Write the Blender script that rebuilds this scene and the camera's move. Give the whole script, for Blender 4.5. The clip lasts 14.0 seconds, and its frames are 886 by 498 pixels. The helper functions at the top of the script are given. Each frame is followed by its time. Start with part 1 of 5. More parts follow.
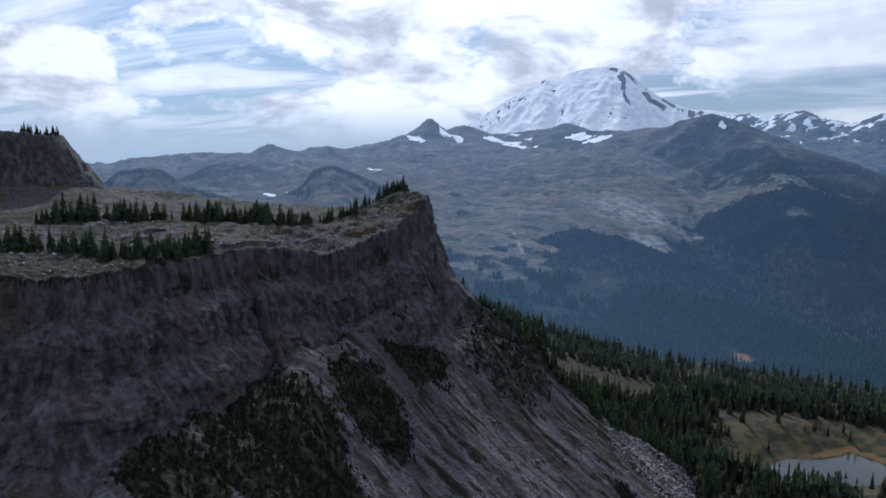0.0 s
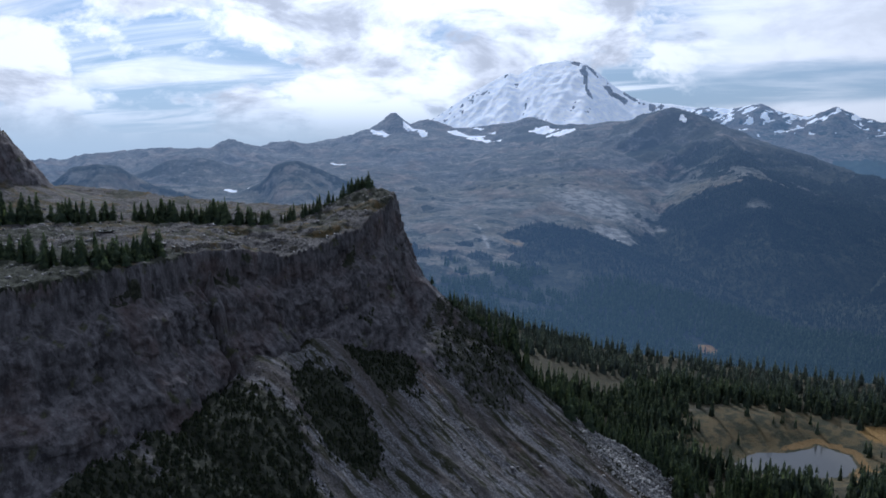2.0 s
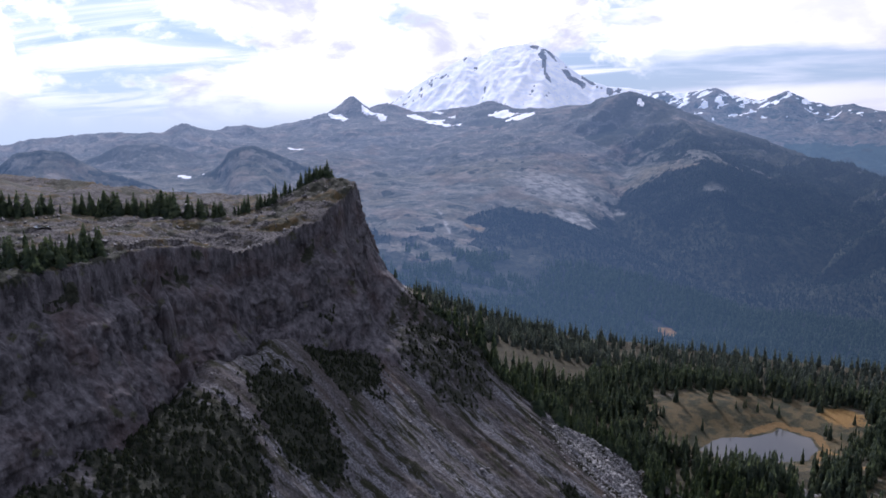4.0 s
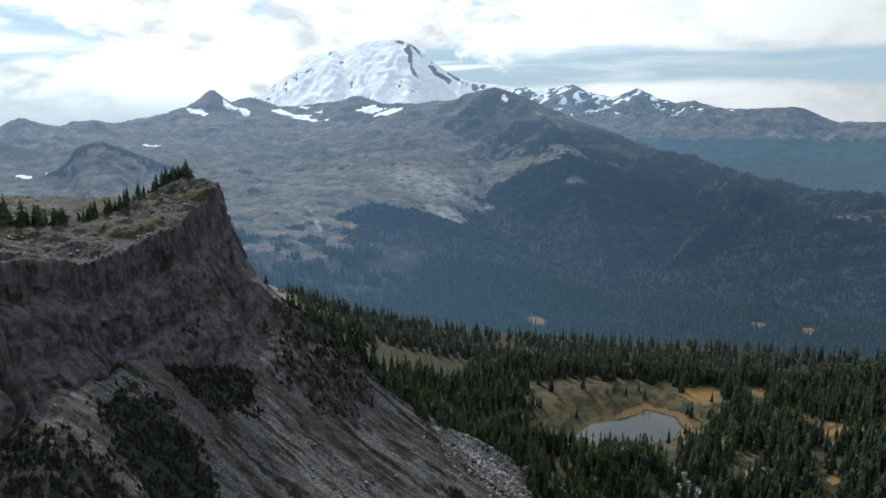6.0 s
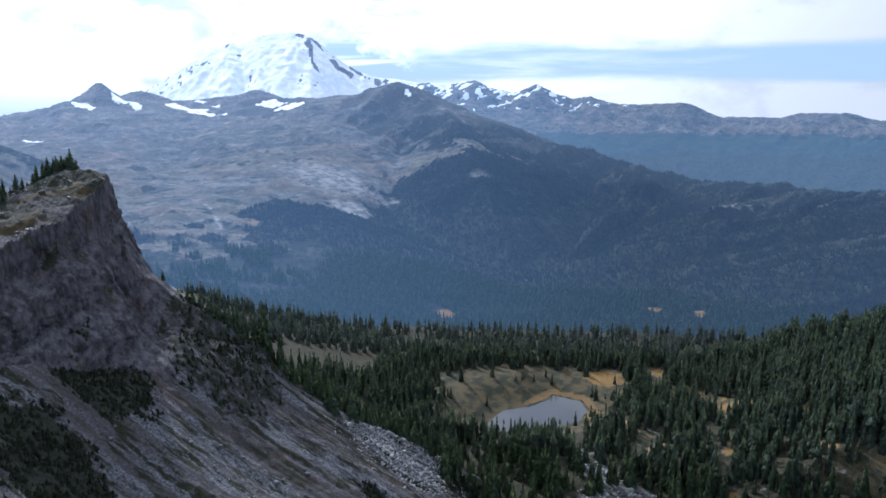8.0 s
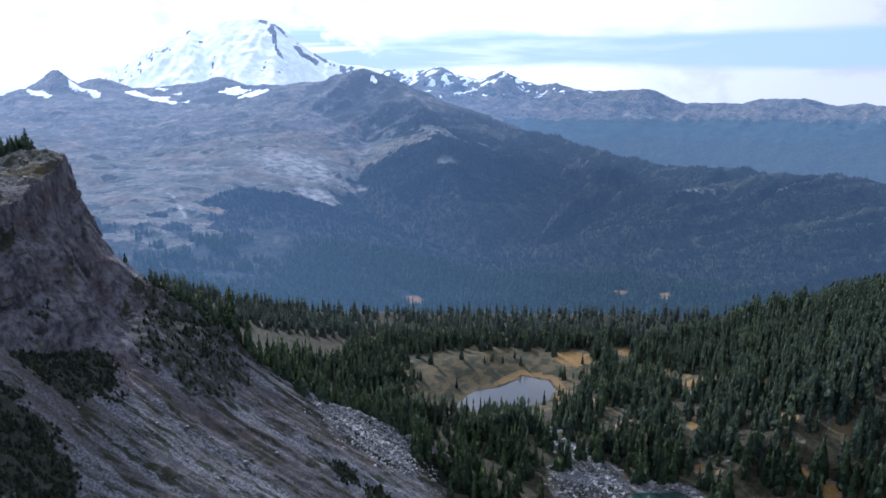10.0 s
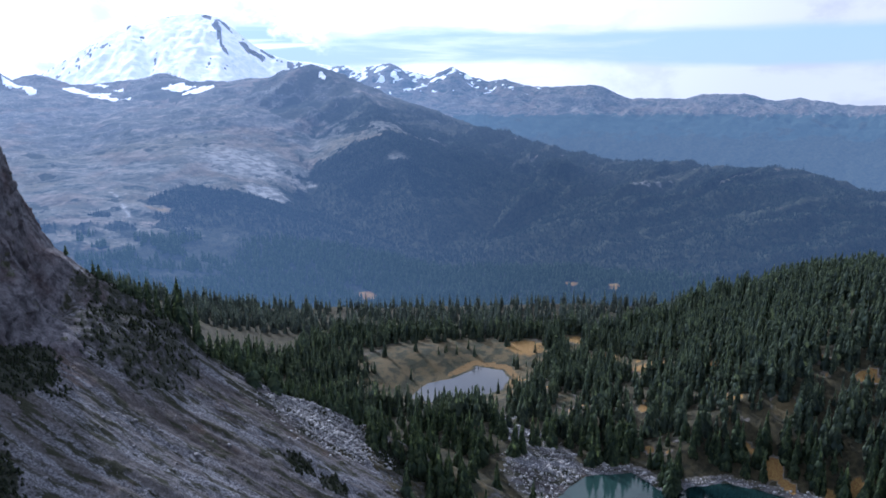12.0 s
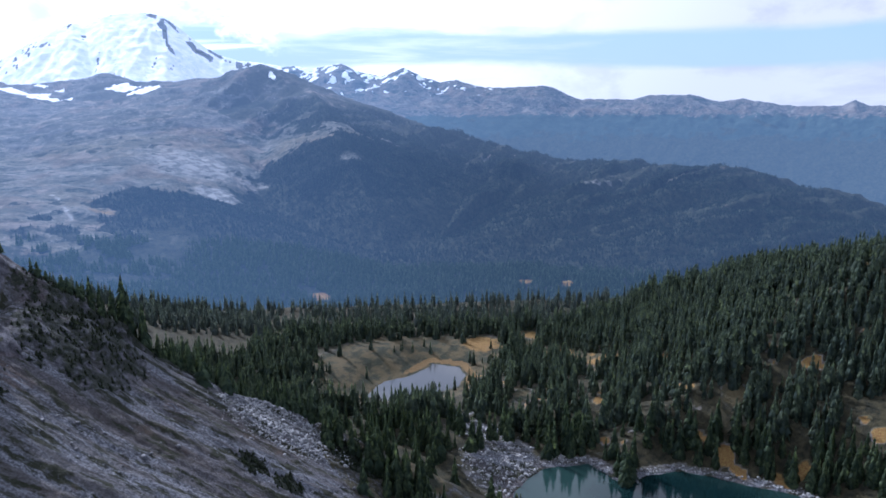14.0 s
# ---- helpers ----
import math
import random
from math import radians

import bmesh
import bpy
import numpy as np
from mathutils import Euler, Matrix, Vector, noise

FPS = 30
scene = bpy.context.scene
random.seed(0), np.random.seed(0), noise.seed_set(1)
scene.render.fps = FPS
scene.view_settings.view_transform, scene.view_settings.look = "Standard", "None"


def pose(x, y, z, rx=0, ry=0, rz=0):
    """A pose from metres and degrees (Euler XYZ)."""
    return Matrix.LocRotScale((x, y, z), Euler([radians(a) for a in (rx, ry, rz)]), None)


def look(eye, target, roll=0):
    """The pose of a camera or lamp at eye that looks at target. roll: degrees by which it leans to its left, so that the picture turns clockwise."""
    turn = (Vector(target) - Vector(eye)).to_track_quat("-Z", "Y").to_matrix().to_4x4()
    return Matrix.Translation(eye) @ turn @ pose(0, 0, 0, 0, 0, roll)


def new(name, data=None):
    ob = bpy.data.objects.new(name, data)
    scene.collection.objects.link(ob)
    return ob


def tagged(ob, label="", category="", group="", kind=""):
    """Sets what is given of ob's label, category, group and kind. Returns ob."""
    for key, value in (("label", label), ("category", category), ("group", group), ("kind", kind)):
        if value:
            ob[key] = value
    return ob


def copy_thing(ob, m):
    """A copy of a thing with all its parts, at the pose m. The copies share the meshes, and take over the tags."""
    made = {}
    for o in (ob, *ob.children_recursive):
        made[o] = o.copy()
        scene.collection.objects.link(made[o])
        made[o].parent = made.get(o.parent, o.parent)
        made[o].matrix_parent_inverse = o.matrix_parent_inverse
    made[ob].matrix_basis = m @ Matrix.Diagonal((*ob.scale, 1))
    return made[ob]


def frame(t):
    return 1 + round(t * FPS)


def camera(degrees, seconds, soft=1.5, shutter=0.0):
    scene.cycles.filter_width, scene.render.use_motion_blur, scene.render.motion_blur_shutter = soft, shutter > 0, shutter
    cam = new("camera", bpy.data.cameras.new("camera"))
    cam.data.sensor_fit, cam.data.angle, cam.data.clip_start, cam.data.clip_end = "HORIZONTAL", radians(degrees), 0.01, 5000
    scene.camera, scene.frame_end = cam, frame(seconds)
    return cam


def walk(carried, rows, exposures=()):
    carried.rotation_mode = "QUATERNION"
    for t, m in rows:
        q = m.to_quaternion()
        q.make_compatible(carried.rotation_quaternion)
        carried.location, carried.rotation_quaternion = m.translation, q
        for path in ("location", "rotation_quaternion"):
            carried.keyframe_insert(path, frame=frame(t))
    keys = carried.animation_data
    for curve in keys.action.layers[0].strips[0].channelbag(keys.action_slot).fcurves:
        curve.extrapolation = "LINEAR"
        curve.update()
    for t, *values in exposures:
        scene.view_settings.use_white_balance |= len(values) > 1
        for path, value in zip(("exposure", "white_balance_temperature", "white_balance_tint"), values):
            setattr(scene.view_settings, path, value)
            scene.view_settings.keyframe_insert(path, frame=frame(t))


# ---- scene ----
cam = camera(63.96, 14.0, soft=1.7)
# seconds, x, y, z, pitch, roll, yaw
PATH = [
    (0.0, 0.0, 0.0, 180.0, -8.78, -0.16, -3.02),
    (0.5, -0.04, 2.57, 180.0, -8.86, -0.14, -3.32),
    (1.0, -0.19, 5.18, 179.99, -8.85, -0.12, -4.06),
    (1.5, -0.34, 7.79, 179.95, -8.91, -0.03, -4.9),
    (2.0, -0.52, 10.53, 180.11, -9.24, 0.03, -5.92),
    (2.5, -0.74, 13.32, 180.21, -9.58, 0.06, -6.84),
    (2.7, -0.78, 14.4, 180.27, -9.75, 0.06, -7.28),
    (4.8, -0.4, 25.75, 181.4, -10.87, 0.1, -11.75),
    (5.0, -0.38, 26.75, 181.41, -10.94, 0.1, -12.85),
    (5.5, -0.26, 29.04, 181.25, -10.96, -0.0, -16.25),
    (6.0, 0.02, 30.98, 181.22, -10.9, -0.08, -19.65),
    (6.5, 0.37, 32.3, 181.04, -10.82, -0.21, -23.3),
    (7.0, 0.42, 33.16, 180.32, -10.73, -0.27, -26.5),
    (7.2, 0.44, 33.3, 180.0, -10.8, -0.27, -26.8),
    (9.3, 0.42, 32.95, 176.85, -12.05, -0.1, -28.58),
    (9.5, 0.41, 32.87, 176.51, -12.11, -0.09, -28.94),
    (10.0, 0.36, 32.69, 175.59, -12.2, -0.02, -29.95),
    (10.5, 0.26, 32.59, 174.77, -12.29, 0.01, -30.95),
    (11.0, 0.28, 32.55, 173.99, -12.35, 0.07, -31.93),
    (11.5, 0.29, 32.33, 173.06, -12.39, 0.12, -32.92),
    (12.0, 0.11, 32.02, 172.38, -12.45, 0.14, -33.92),
    (12.5, 0.01, 31.96, 171.73, -12.52, 0.15, -35.02),
    (13.0, 0.19, 32.09, 170.91, -12.45, 0.14, -36.12),
    (13.5, 0.48, 32.53, 170.04, -12.4, 0.16, -37.14),
    (14.0, 1.01, 33.44, 169.09, -12.35, 0.12, -37.69),
]
walk(cam, [(t, pose(x, y, z, 90 + p, r, w)) for t, x, y, z, p, r, w in PATH],
     exposures=[(0, -0.45, 5400, 13), (2.7, -0.3, 5350, 13), (4.8, 0.15, 6050, 31), (5.2, 0.12, 6150, 25), (6, 0.05, 6050, 5), (7.2, 0.2, 5480, 10), (9.5, 0.45, 5200, 17), (14, 0.45, 5150, 19)])

# ---------------------------------------------------------------- world and sun
SUN_AZ, SUN_EL = -4.0, 36.0          # degrees from +y towards +x, degrees up
SUN_DIR = Vector((math.sin(radians(SUN_AZ)) * math.cos(radians(SUN_EL)),
                  math.cos(radians(SUN_AZ)) * math.cos(radians(SUN_EL)), math.sin(radians(SUN_EL))))


class Nodes:
    """A node tree with short calls."""

    def __init__(self, tree):
        self.t = tree
        tree.nodes.clear()

    def add(self, kind, operation="", use_clamp=False, interpolation_type="", data_type="", blend_type="", attribute_name=""):
        n = self.t.nodes.new(kind)
        if operation:
            n.operation = operation
        if use_clamp:
            n.use_clamp = True
        if interpolation_type:
            n.interpolation_type = interpolation_type
        if data_type:
            n.data_type, n.blend_type = data_type, blend_type
        if attribute_name:
            n.attribute_name = attribute_name
        return n

    def put(self, node, **inputs):
        for k, v in inputs.items():
            s = node.inputs[int(k[1:])] if k[0] == "i" and k[1:].isdigit() else node.inputs[k.replace("_", " ")]
            if isinstance(v, bpy.types.NodeSocket):
                self.t.links.new(v, s)
            else:
                s.default_value = v
        return node

    def math(self, op, a, b=0.0, c=0.0, clamp=False):
        n = self.add("ShaderNodeMath", operation=op, use_clamp=clamp)
        self.put(n, i0=a, i1=b, i2=c)
        return n.outputs[0]

    def vmath(self, op, a, b=(0, 0, 0)):
        n = self.add("ShaderNodeVectorMath", operation=op)
        self.put(n, i0=a, i1=b)
        return n.outputs["Value"] if op in ("DOT_PRODUCT", "LENGTH", "DISTANCE") else n.outputs[0]

    def ramp(self, x, lo, hi, a=0.0, b=1.0):
        n = self.add("ShaderNodeMapRange", interpolation_type="SMOOTHSTEP")
        self.put(n, i0=x, i1=lo, i2=hi, i3=a, i4=b)
        return n.outputs[0]

    def mix(self, f, a, b, blend="MIX"):
        n = self.add("ShaderNodeMix", data_type="RGBA", blend_type=blend)
        self.put(n, i0=f, i6=a, i7=b)
        return n.outputs[2]

    def noise(self, vec, scale, detail=4.0, rough=0.55, dist=0.0):
        n = self.add("ShaderNodeTexNoise")
        self.put(n, Vector=vec, Scale=scale, Detail=detail, Roughness=rough, Distortion=dist)
        return n.outputs[0]

    def xyz(self, x, y, z):
        n = self.add("ShaderNodeCombineXYZ")
        self.put(n, i0=x, i1=y, i2=z)
        return n.outputs[0]

    def map(self, vec, loc=(0, 0, 0), rot=(0, 0, 0), scale=(1, 1, 1)):
        n = self.add("ShaderNodeMapping")
        self.put(n, Vector=vec, Location=loc, Rotation=[radians(a) for a in rot], Scale=scale)
        return n.outputs[0]

    def attr(self, name):
        n = self.add("ShaderNodeAttribute", attribute_name=name)
        s = self.add("ShaderNodeSeparateColor")
        self.put(s, i0=n.outputs["Color"])
        return s.outputs[0], s.outputs[1], s.outputs[2]


def c4(r, g, b):
    return (r, g, b, 1.0)


def make_world():
    w = bpy.data.worlds.new("sky")
    scene.world = w
    w.use_nodes = True
    n = Nodes(w.node_tree)
    sky = n.add("ShaderNodeTexSky")
    sky.sky_type, sky.sun_disc, sky.sun_elevation, sky.sun_rotation = "NISHITA", False, radians(SUN_EL), radians(SUN_AZ)
    sky.altitude, sky.air_density, sky.dust_density, sky.ozone_density = 1700.0, 1.0, 0.6, 1.2
    co = n.add("ShaderNodeTexCoord").outputs["Generated"]
    sep = n.add("ShaderNodeSeparateXYZ")
    n.put(sep, i0=co)
    x, y, z = sep.outputs
    up = n.math("MAXIMUM", z, 0.0)
    den = n.math("ADD", up, 0.10)
    plane = n.xyz(n.math("DIVIDE", x, den), n.math("DIVIDE", y, den), 0.0)
    # high streaks, drawn out along one bearing
    turned = n.map(plane, (3.1, 0.4, 0), (0, 0, 30))
    streak = n.noise(n.map(turned, (0.6, 0, 0), (0, 0, 0), (0.40, 1.05, 1)), 1.0, 8.0, 0.60, 0.7)
    # heaped clouds with flattened bases
    heap = n.noise(n.map(co, (0.3, 0.1, 1.7), (0, 0, 0), (4.6, 4.6, 8.5)), 1.0, 9.0, 0.58, 0.25)
    shade = n.noise(n.map(co, (1.3, 0.4, 0.25), (0, 0, 0), (6.0, 6.0, 13.0)), 1.0, 8.0, 0.60, 0.3)
    # the cloud deck breaks up towards the right
    away = n.vmath("DOT_PRODUCT", co, Vector((0.86, 0.51, 0.0)))
    thin = n.ramp(away, 0.70, 0.97)
    s_mask = n.ramp(n.math("SUBTRACT", streak, n.math("MULTIPLY", thin, 0.035)), 0.38, 0.62)
    h_mask = n.ramp(n.math("SUBTRACT", heap, n.math("MULTIPLY", thin, 0.22)), 0.43, 0.52)
    cover = n.math("MAXIMUM", n.math("MULTIPLY", s_mask, 0.92), h_mask)
    cover = n.math("MULTIPLY", cover, n.ramp(z, -0.02, 0.06))
    # on the right the deck ends in one soft edge, with clear air below it and a pale veil at the horizon
    drift = n.noise(n.map(co, (0.7, 2.2, 0.0), (0, 0, 0), (2.2, 2.2, 16.0)), 1.0, 6.0, 0.55, 0.3)
    edge = n.math("ADD", z, n.math("MULTIPLY", n.math("SUBTRACT", drift, 0.5), 0.060))
    side = n.ramp(n.math("ADD", away, n.math("MULTIPLY", n.math("SUBTRACT", heap, 0.5), 0.16)), 0.79, 0.88)
    deck = n.math("MAXIMUM", n.ramp(edge, 0.074, 0.090, 0.04, 0.96), n.ramp(edge, 0.030, 0.046, 0.85, 0.04))
    wisp = n.ramp(n.noise(n.map(co, (1.7, 0.2, 0.0), (0, 0, 0), (3.0, 3.0, 34.0)), 1.0, 7.0, 0.6, 0.4), 0.46, 0.72, 0.0, 0.42)
    deck = n.math("MAXIMUM", deck, wisp)
    cover = n.math("ADD", n.math("MULTIPLY", cover, n.math("SUBTRACT", 1.0, side)), n.math("MULTIPLY", deck, side))
    glow = n.vmath("DOT_PRODUCT", co, SUN_DIR)
    lit = n.ramp(glow, 0.35, 0.98, 0.62, 1.5)
    grey = n.math("MULTIPLY", n.ramp(shade, 0.46, 0.64, 0.0, 0.46), n.ramp(h_mask, 0.0, 1.0, 0.35, 1.0))
    lum = n.math("MULTIPLY", lit, n.math("SUBTRACT", 1.0, grey))
    white = n.mix(grey, c4(1.0, 0.985, 0.96), c4(0.86, 0.91, 1.0))
    cloud = n.vmath("SCALE", white)
    cloud.node.inputs["Scale"].default_value = 1.0
    n.t.links.new(n.math("MULTIPLY", lum, CLOUD_LIGHT), cloud.node.inputs["Scale"])
    tint = n.mix(1.0, sky.outputs[0], c4(0.99, 0.99, 1.01), "MULTIPLY")
    pale = n.vmath("SCALE", (0.64, 0.82, 0.98))
    n.t.links.new(n.ramp(away, 0.15, 0.88, CLOUD_LIGHT * 0.80, CLOUD_LIGHT * 0.60), pale.node.inputs["Scale"])
    tint = n.mix(n.ramp(z, 0.02, 0.24, 0.88, 0.28), tint, pale)
    col = n.mix(cover, tint, cloud)
    bg = n.add("ShaderNodeBackground")
    n.put(bg, i0=col, i1=SKY_STRENGTH)
    out = n.add("ShaderNodeOutputWorld")
    n.put(out, i0=bg.outputs[0])


SKY_STRENGTH = 0.10
CLOUD_LIGHT = 10.5
make_world()

sun_data = bpy.data.lights.new("sun", "SUN")
sun_data.energy, sun_data.angle, sun_data.color = 3.6, radians(0.6), (1.0, 0.94, 0.84)
sun = new("sun", sun_data)
sun.matrix_world = look(SUN_DIR * 3000, (0, 0, 0))

# ---------------------------------------------------------------- relief in numbers
RNG = np.random.default_rng(5)
PERM = np.tile(RNG.permutation(256), 3)
GX, GY = np.cos(PERM * 2.399963), np.sin(PERM * 2.399963)


def perlin(x, y):
    xf, yf = np.floor(x), np.floor(y)
    fx, fy = x - xf, y - yf
    xi, yi = xf.astype(np.int32) & 255, yf.astype(np.int32) & 255
    u, v = fx * fx * fx * (fx * (fx * 6 - 15) + 10), fy * fy * fy * (fy * (fy * 6 - 15) + 10)
    p, q = PERM[xi] + yi, PERM[xi + 1] + yi
    g00 = GX[p] * fx + GY[p] * fy
    g10 = GX[q] * (fx - 1) + GY[q] * fy
    g01 = GX[p + 1] * fx + GY[p + 1] * (fy - 1)
    g11 = GX[q + 1] * (fx - 1) + GY[q + 1] * (fy - 1)
    a, b = g00 + u * (g10 - g00), g01 + u * (g11 - g01)
    return (a + v * (b - a)) * 1.5


def fbm(x, y, size, octaves=4, rough=0.5, ridged=False):
    x, y = np.asarray(x, float) / size, np.asarray(y, float) / size
    out, amp, total = 0.0, 1.0, 0.0
    for k in range(octaves):
        p = perlin(x + 17.3 * k, y - 9.1 * k)
        out = out + amp * ((1 - 2 * np.abs(p)) if ridged else p)
        total += amp
        amp *= rough
        x, y = x * 2.03, y * 2.03
    return out / total


def smooth(x, lo, hi):
    t = np.clip((x - lo) / (hi - lo), 0, 1)
    return t * t * (3 - 2 * t)


def smax(a, b, k):
    h = np.clip(0.5 + 0.5 * (a - b) / k, 0, 1)
    return b + (a - b) * h + k * h * (1 - h)


def along(x, y, pts):
    """For a polyline: the least distance, the signed one (+ on its right), the height and the length along it at the nearest place."""
    best = np.full(np.shape(x), 1e18)
    sgn, hz, ss, run = np.zeros_like(best), np.zeros_like(best), np.zeros_like(best), 0.0
    for (x0, y0, z0), (x1, y1, z1) in zip(pts, pts[1:]):
        dx, dy = x1 - x0, y1 - y0
        ln = math.hypot(dx, dy)
        t = np.clip(((x - x0) * dx + (y - y0) * dy) / ln ** 2, 0, 1)
        px, py = x - x0 - t * dx, y - y0 - t * dy
        d = px * px + py * py
        near = d < best
        best = np.where(near, d, best)
        side = np.where((px * dy - py * dx) >= 0, 1.0, -1.0)
        sgn, hz, ss = np.where(near, side, sgn), np.where(near, z0 + t * (z1 - z0), hz), np.where(near, run + t * ln, ss)
        run += ln
    d = np.sqrt(best)
    return d, d * sgn, hz, ss


def crest(x, y, pts, first, width, then, soft=False):
    """A ridge: falls by `first` a metre within `width` of its crest, by `then` farther out."""
    d, _, z, s = along(x, y, pts)
    if soft:
        even, total = 0.0, 0.0
        for a, b, c in pts:
            k = ((d * d + 2500.0) / ((x - a) ** 2 + (y - b) ** 2 + 2500.0)) ** 3
            even, total = even + c * k, total + k
        k = smooth(d, 60, 260)
        z = z * (1 - k) + even / total * k
    return z - first * np.minimum(d, width) - then * np.maximum(d - width, 0), d, s


def slope_to(x, y, pts, floor, reach, power):
    """A ridge whose flanks run out, hollowed, to a floor at some distance."""
    d, _, z, s = along(x, y, pts)
    soft, total = 0.0, 0.0
    for a, b, c in pts:
        k = (d * d + 900.0) / ((x - a) ** 2 + (y - b) ** 2 + 900.0)
        soft, total = soft + c * k ** 4, total + k ** 4
    k = smooth(d, 30, 220)
    z = z * (1 - k) + soft / total * k
    return floor + (z - floor) * np.clip(1 - d / reach, 0, 1) ** power, d, s


FORE_SPUR = [(1136, 2261, 205), (1060, 2020, 150), (960, 1760, 92), (830, 1440, 22), (770, 1270, -55), (720, 1120, -125)]
VOLCANO = [(250, 4680, 170), (428, 4640, 285), (553, 4627, 368), (677, 4610, 449), (817, 4590, 526), (893, 4573, 566), (950, 4561, 545),
           (1040, 4545, 603), (1141, 4520, 625), (1241, 4493, 637), (1356, 4460, 617), (1439, 4434, 553), (1538, 4398, 466),
           (1634, 4363, 403), (1743, 4321, 368), (1847, 4277, 360), (1964, 4225, 340)]
FAR_RANGE = [(1700, 4010, 300), (1892, 3893, 326), (1995, 3840, 314), (2137, 3763, 343), (2208, 3721, 302), (2331, 3644, 268), (2447, 3567, 320),
             (2537, 3503, 265), (2612, 3447, 237), (2690, 3385, 250), (2802, 3296, 207), (2926, 3185, 205), (3068, 3048, 215), (3113, 3000, 204),
             (3203, 2903, 139), (3407, 2658, 136), (3463, 2584, 161), (3593, 2397, 161), (3666, 2282, 123), (3725, 2184, 140),
             (3846, 1959, 101), (3947, 1743, 105), (3970, 1687, 136), (3991, 1638, 106), (4080, 1300, 110), (4150, 900, 90), (4200, 300, 80)]
HUMP = [(881, 2691, 213), (976, 2551, 232), (1003, 2487, 256), (1046, 2414, 271), (1097, 2347, 248), (1136, 2261, 211), (1183, 2191, 181),
        (1226, 2120, 126), (1299, 2028, 94), (1373, 1941, 66), (1449, 1859, 47), (1500, 1777, 20), (1581, 1678, -17), (1658, 1555, -45),
        (1709, 1420, -34), (1739, 1299, -45), (1773, 1122, -29), (1761, 984, -49), (1753, 890, -68), (1745, 789, -89), (1726, 703, -113), (1690, 500, -150)]
PEAKS = [(-427, 2767, 129), (-375, 2775, 125), (-305, 2834, 155), (-250, 2839, 142), (-176, 2895, 146), (-64, 2949, 173), (-13, 2950, 200),
         (29, 3000, 189), (114, 3048, 268), (193, 3044, 206), (254, 3090, 243), (327, 3133, 208), (425, 3121, 204), (530, 3156, 218), (627, 3138, 228),
         (698, 3123, 252), (723, 3066, 230), (801, 2943, 214), (880, 2816, 216), (958, 2684, 227)]
LEFT_HILLS = [(-1500, 2500, 60), (-1146, 2664, 85), (-1077, 2693, 92), (-1023, 2714, 106), (-911, 2753, 118), (-815, 2783, 128), (-675, 2820, 124),
              (-645, 2827, 104), (-581, 2739, 130), (-519, 2751, 163), (-427, 2767, 129)]
KNOLL = [(-640, 1340, 60), (-569, 1366, 95), (-541, 1378, 119), (-499, 1393, 124), (-472, 1403, 122), (-450, 1409, 106), (-413, 1421, 86), (-340, 1400, 66)]
ROUND_TOP = [(-280, 1858, 55), (-258, 1862, 76), (-244, 1864, 99), (-215, 1868, 113), (-185, 1870, 115), (-150, 1874, 104), (-110, 1876, 84), (-60, 1880, 60)]
LOW_RIDGE = [(-760, 2120, 30), (-657, 2152, 70), (-584, 2173, 104), (-499, 2194, 112), (-411, 2212, 88), (-328, 2226, 56), (-250, 2240, 20)]
WOODED_KNOB = [(250, 1330, -45), (330, 1345, -22), (400, 1335, -12), (470, 1380, -30), (540, 1440, -55)]
# the rim of the near plateau, walked with the plateau on the left hand
RIM = [(-330, 180, 152), (-160, 174, 151), (-112, 166, 150), (-90, 159, 150), (-73, 157, 150), (-60, 180, 148), (-50, 205, 146), (-32, 227, 143), (-16, 237, 146),
       (-4, 249, 152), (4.5, 262.5, 158), (9.5, 273, 159), (10, 300, 156), (0, 325, 150), (-40, 338, 148), (-100, 372, 150), (-150, 420, 150), (-300, 470, 150)]
SPUR = [(9.5, 273, 140), (17.5, 269, 126), (28, 267, 116), (41, 268, 106), (50, 265, 97), (60, 262, 85), (78, 258, 70), (100, 251, 62), (122, 246, 48), (150, 250, 22)]
MESA = [(-420, 300, 186), (-240, 318, 185), (-178, 332, 183), (-167, 338, 181)]
HILL = [(250, 450, 0), (350, 390, 0), (420, 335, 0), (430, 285, 0), (424, 240, 0), (410, 180, 0), (400, 100, 0), (390, -100, 0)]
NEAR_LAKE = [(183, 224), (192, 231), (214, 237), (234, 227), (233, 211), (233, 203), (244, 205), (262, 197), (272, 177), (283, 155), (280, 125), (240, 110),
             (205, 130), (180, 170), (176, 205)]
FAR_LAKE = [(200, 366), (221, 378), (238, 375), (250, 378), (262, 383), (272, 369), (267, 355), (252, 344), (224, 345), (206, 353)]
NEAR_LEVEL, FAR_LEVEL = 4.0, -3.0
TALUS = (35.0, -0.585, 0.33)


SNOW_PATCHES = ((385, 2840, 74, 70), (440, 2720, 70, 50), (700, 2860, 56, 80), (715, 2640, 62, 90), (1043, 2322, 17, 22), (470, 3085, 24, 24), (521, 3010, 22, 20),
                (46, 2880, 38, 72), (178, 2925, 44, 66), (212, 2830, 20, 50), (-297, 1902, 24, 24), (-354, 1887, 20, 16), (-100, 2393, 26, 20), (-204, 2135, 9, 10))


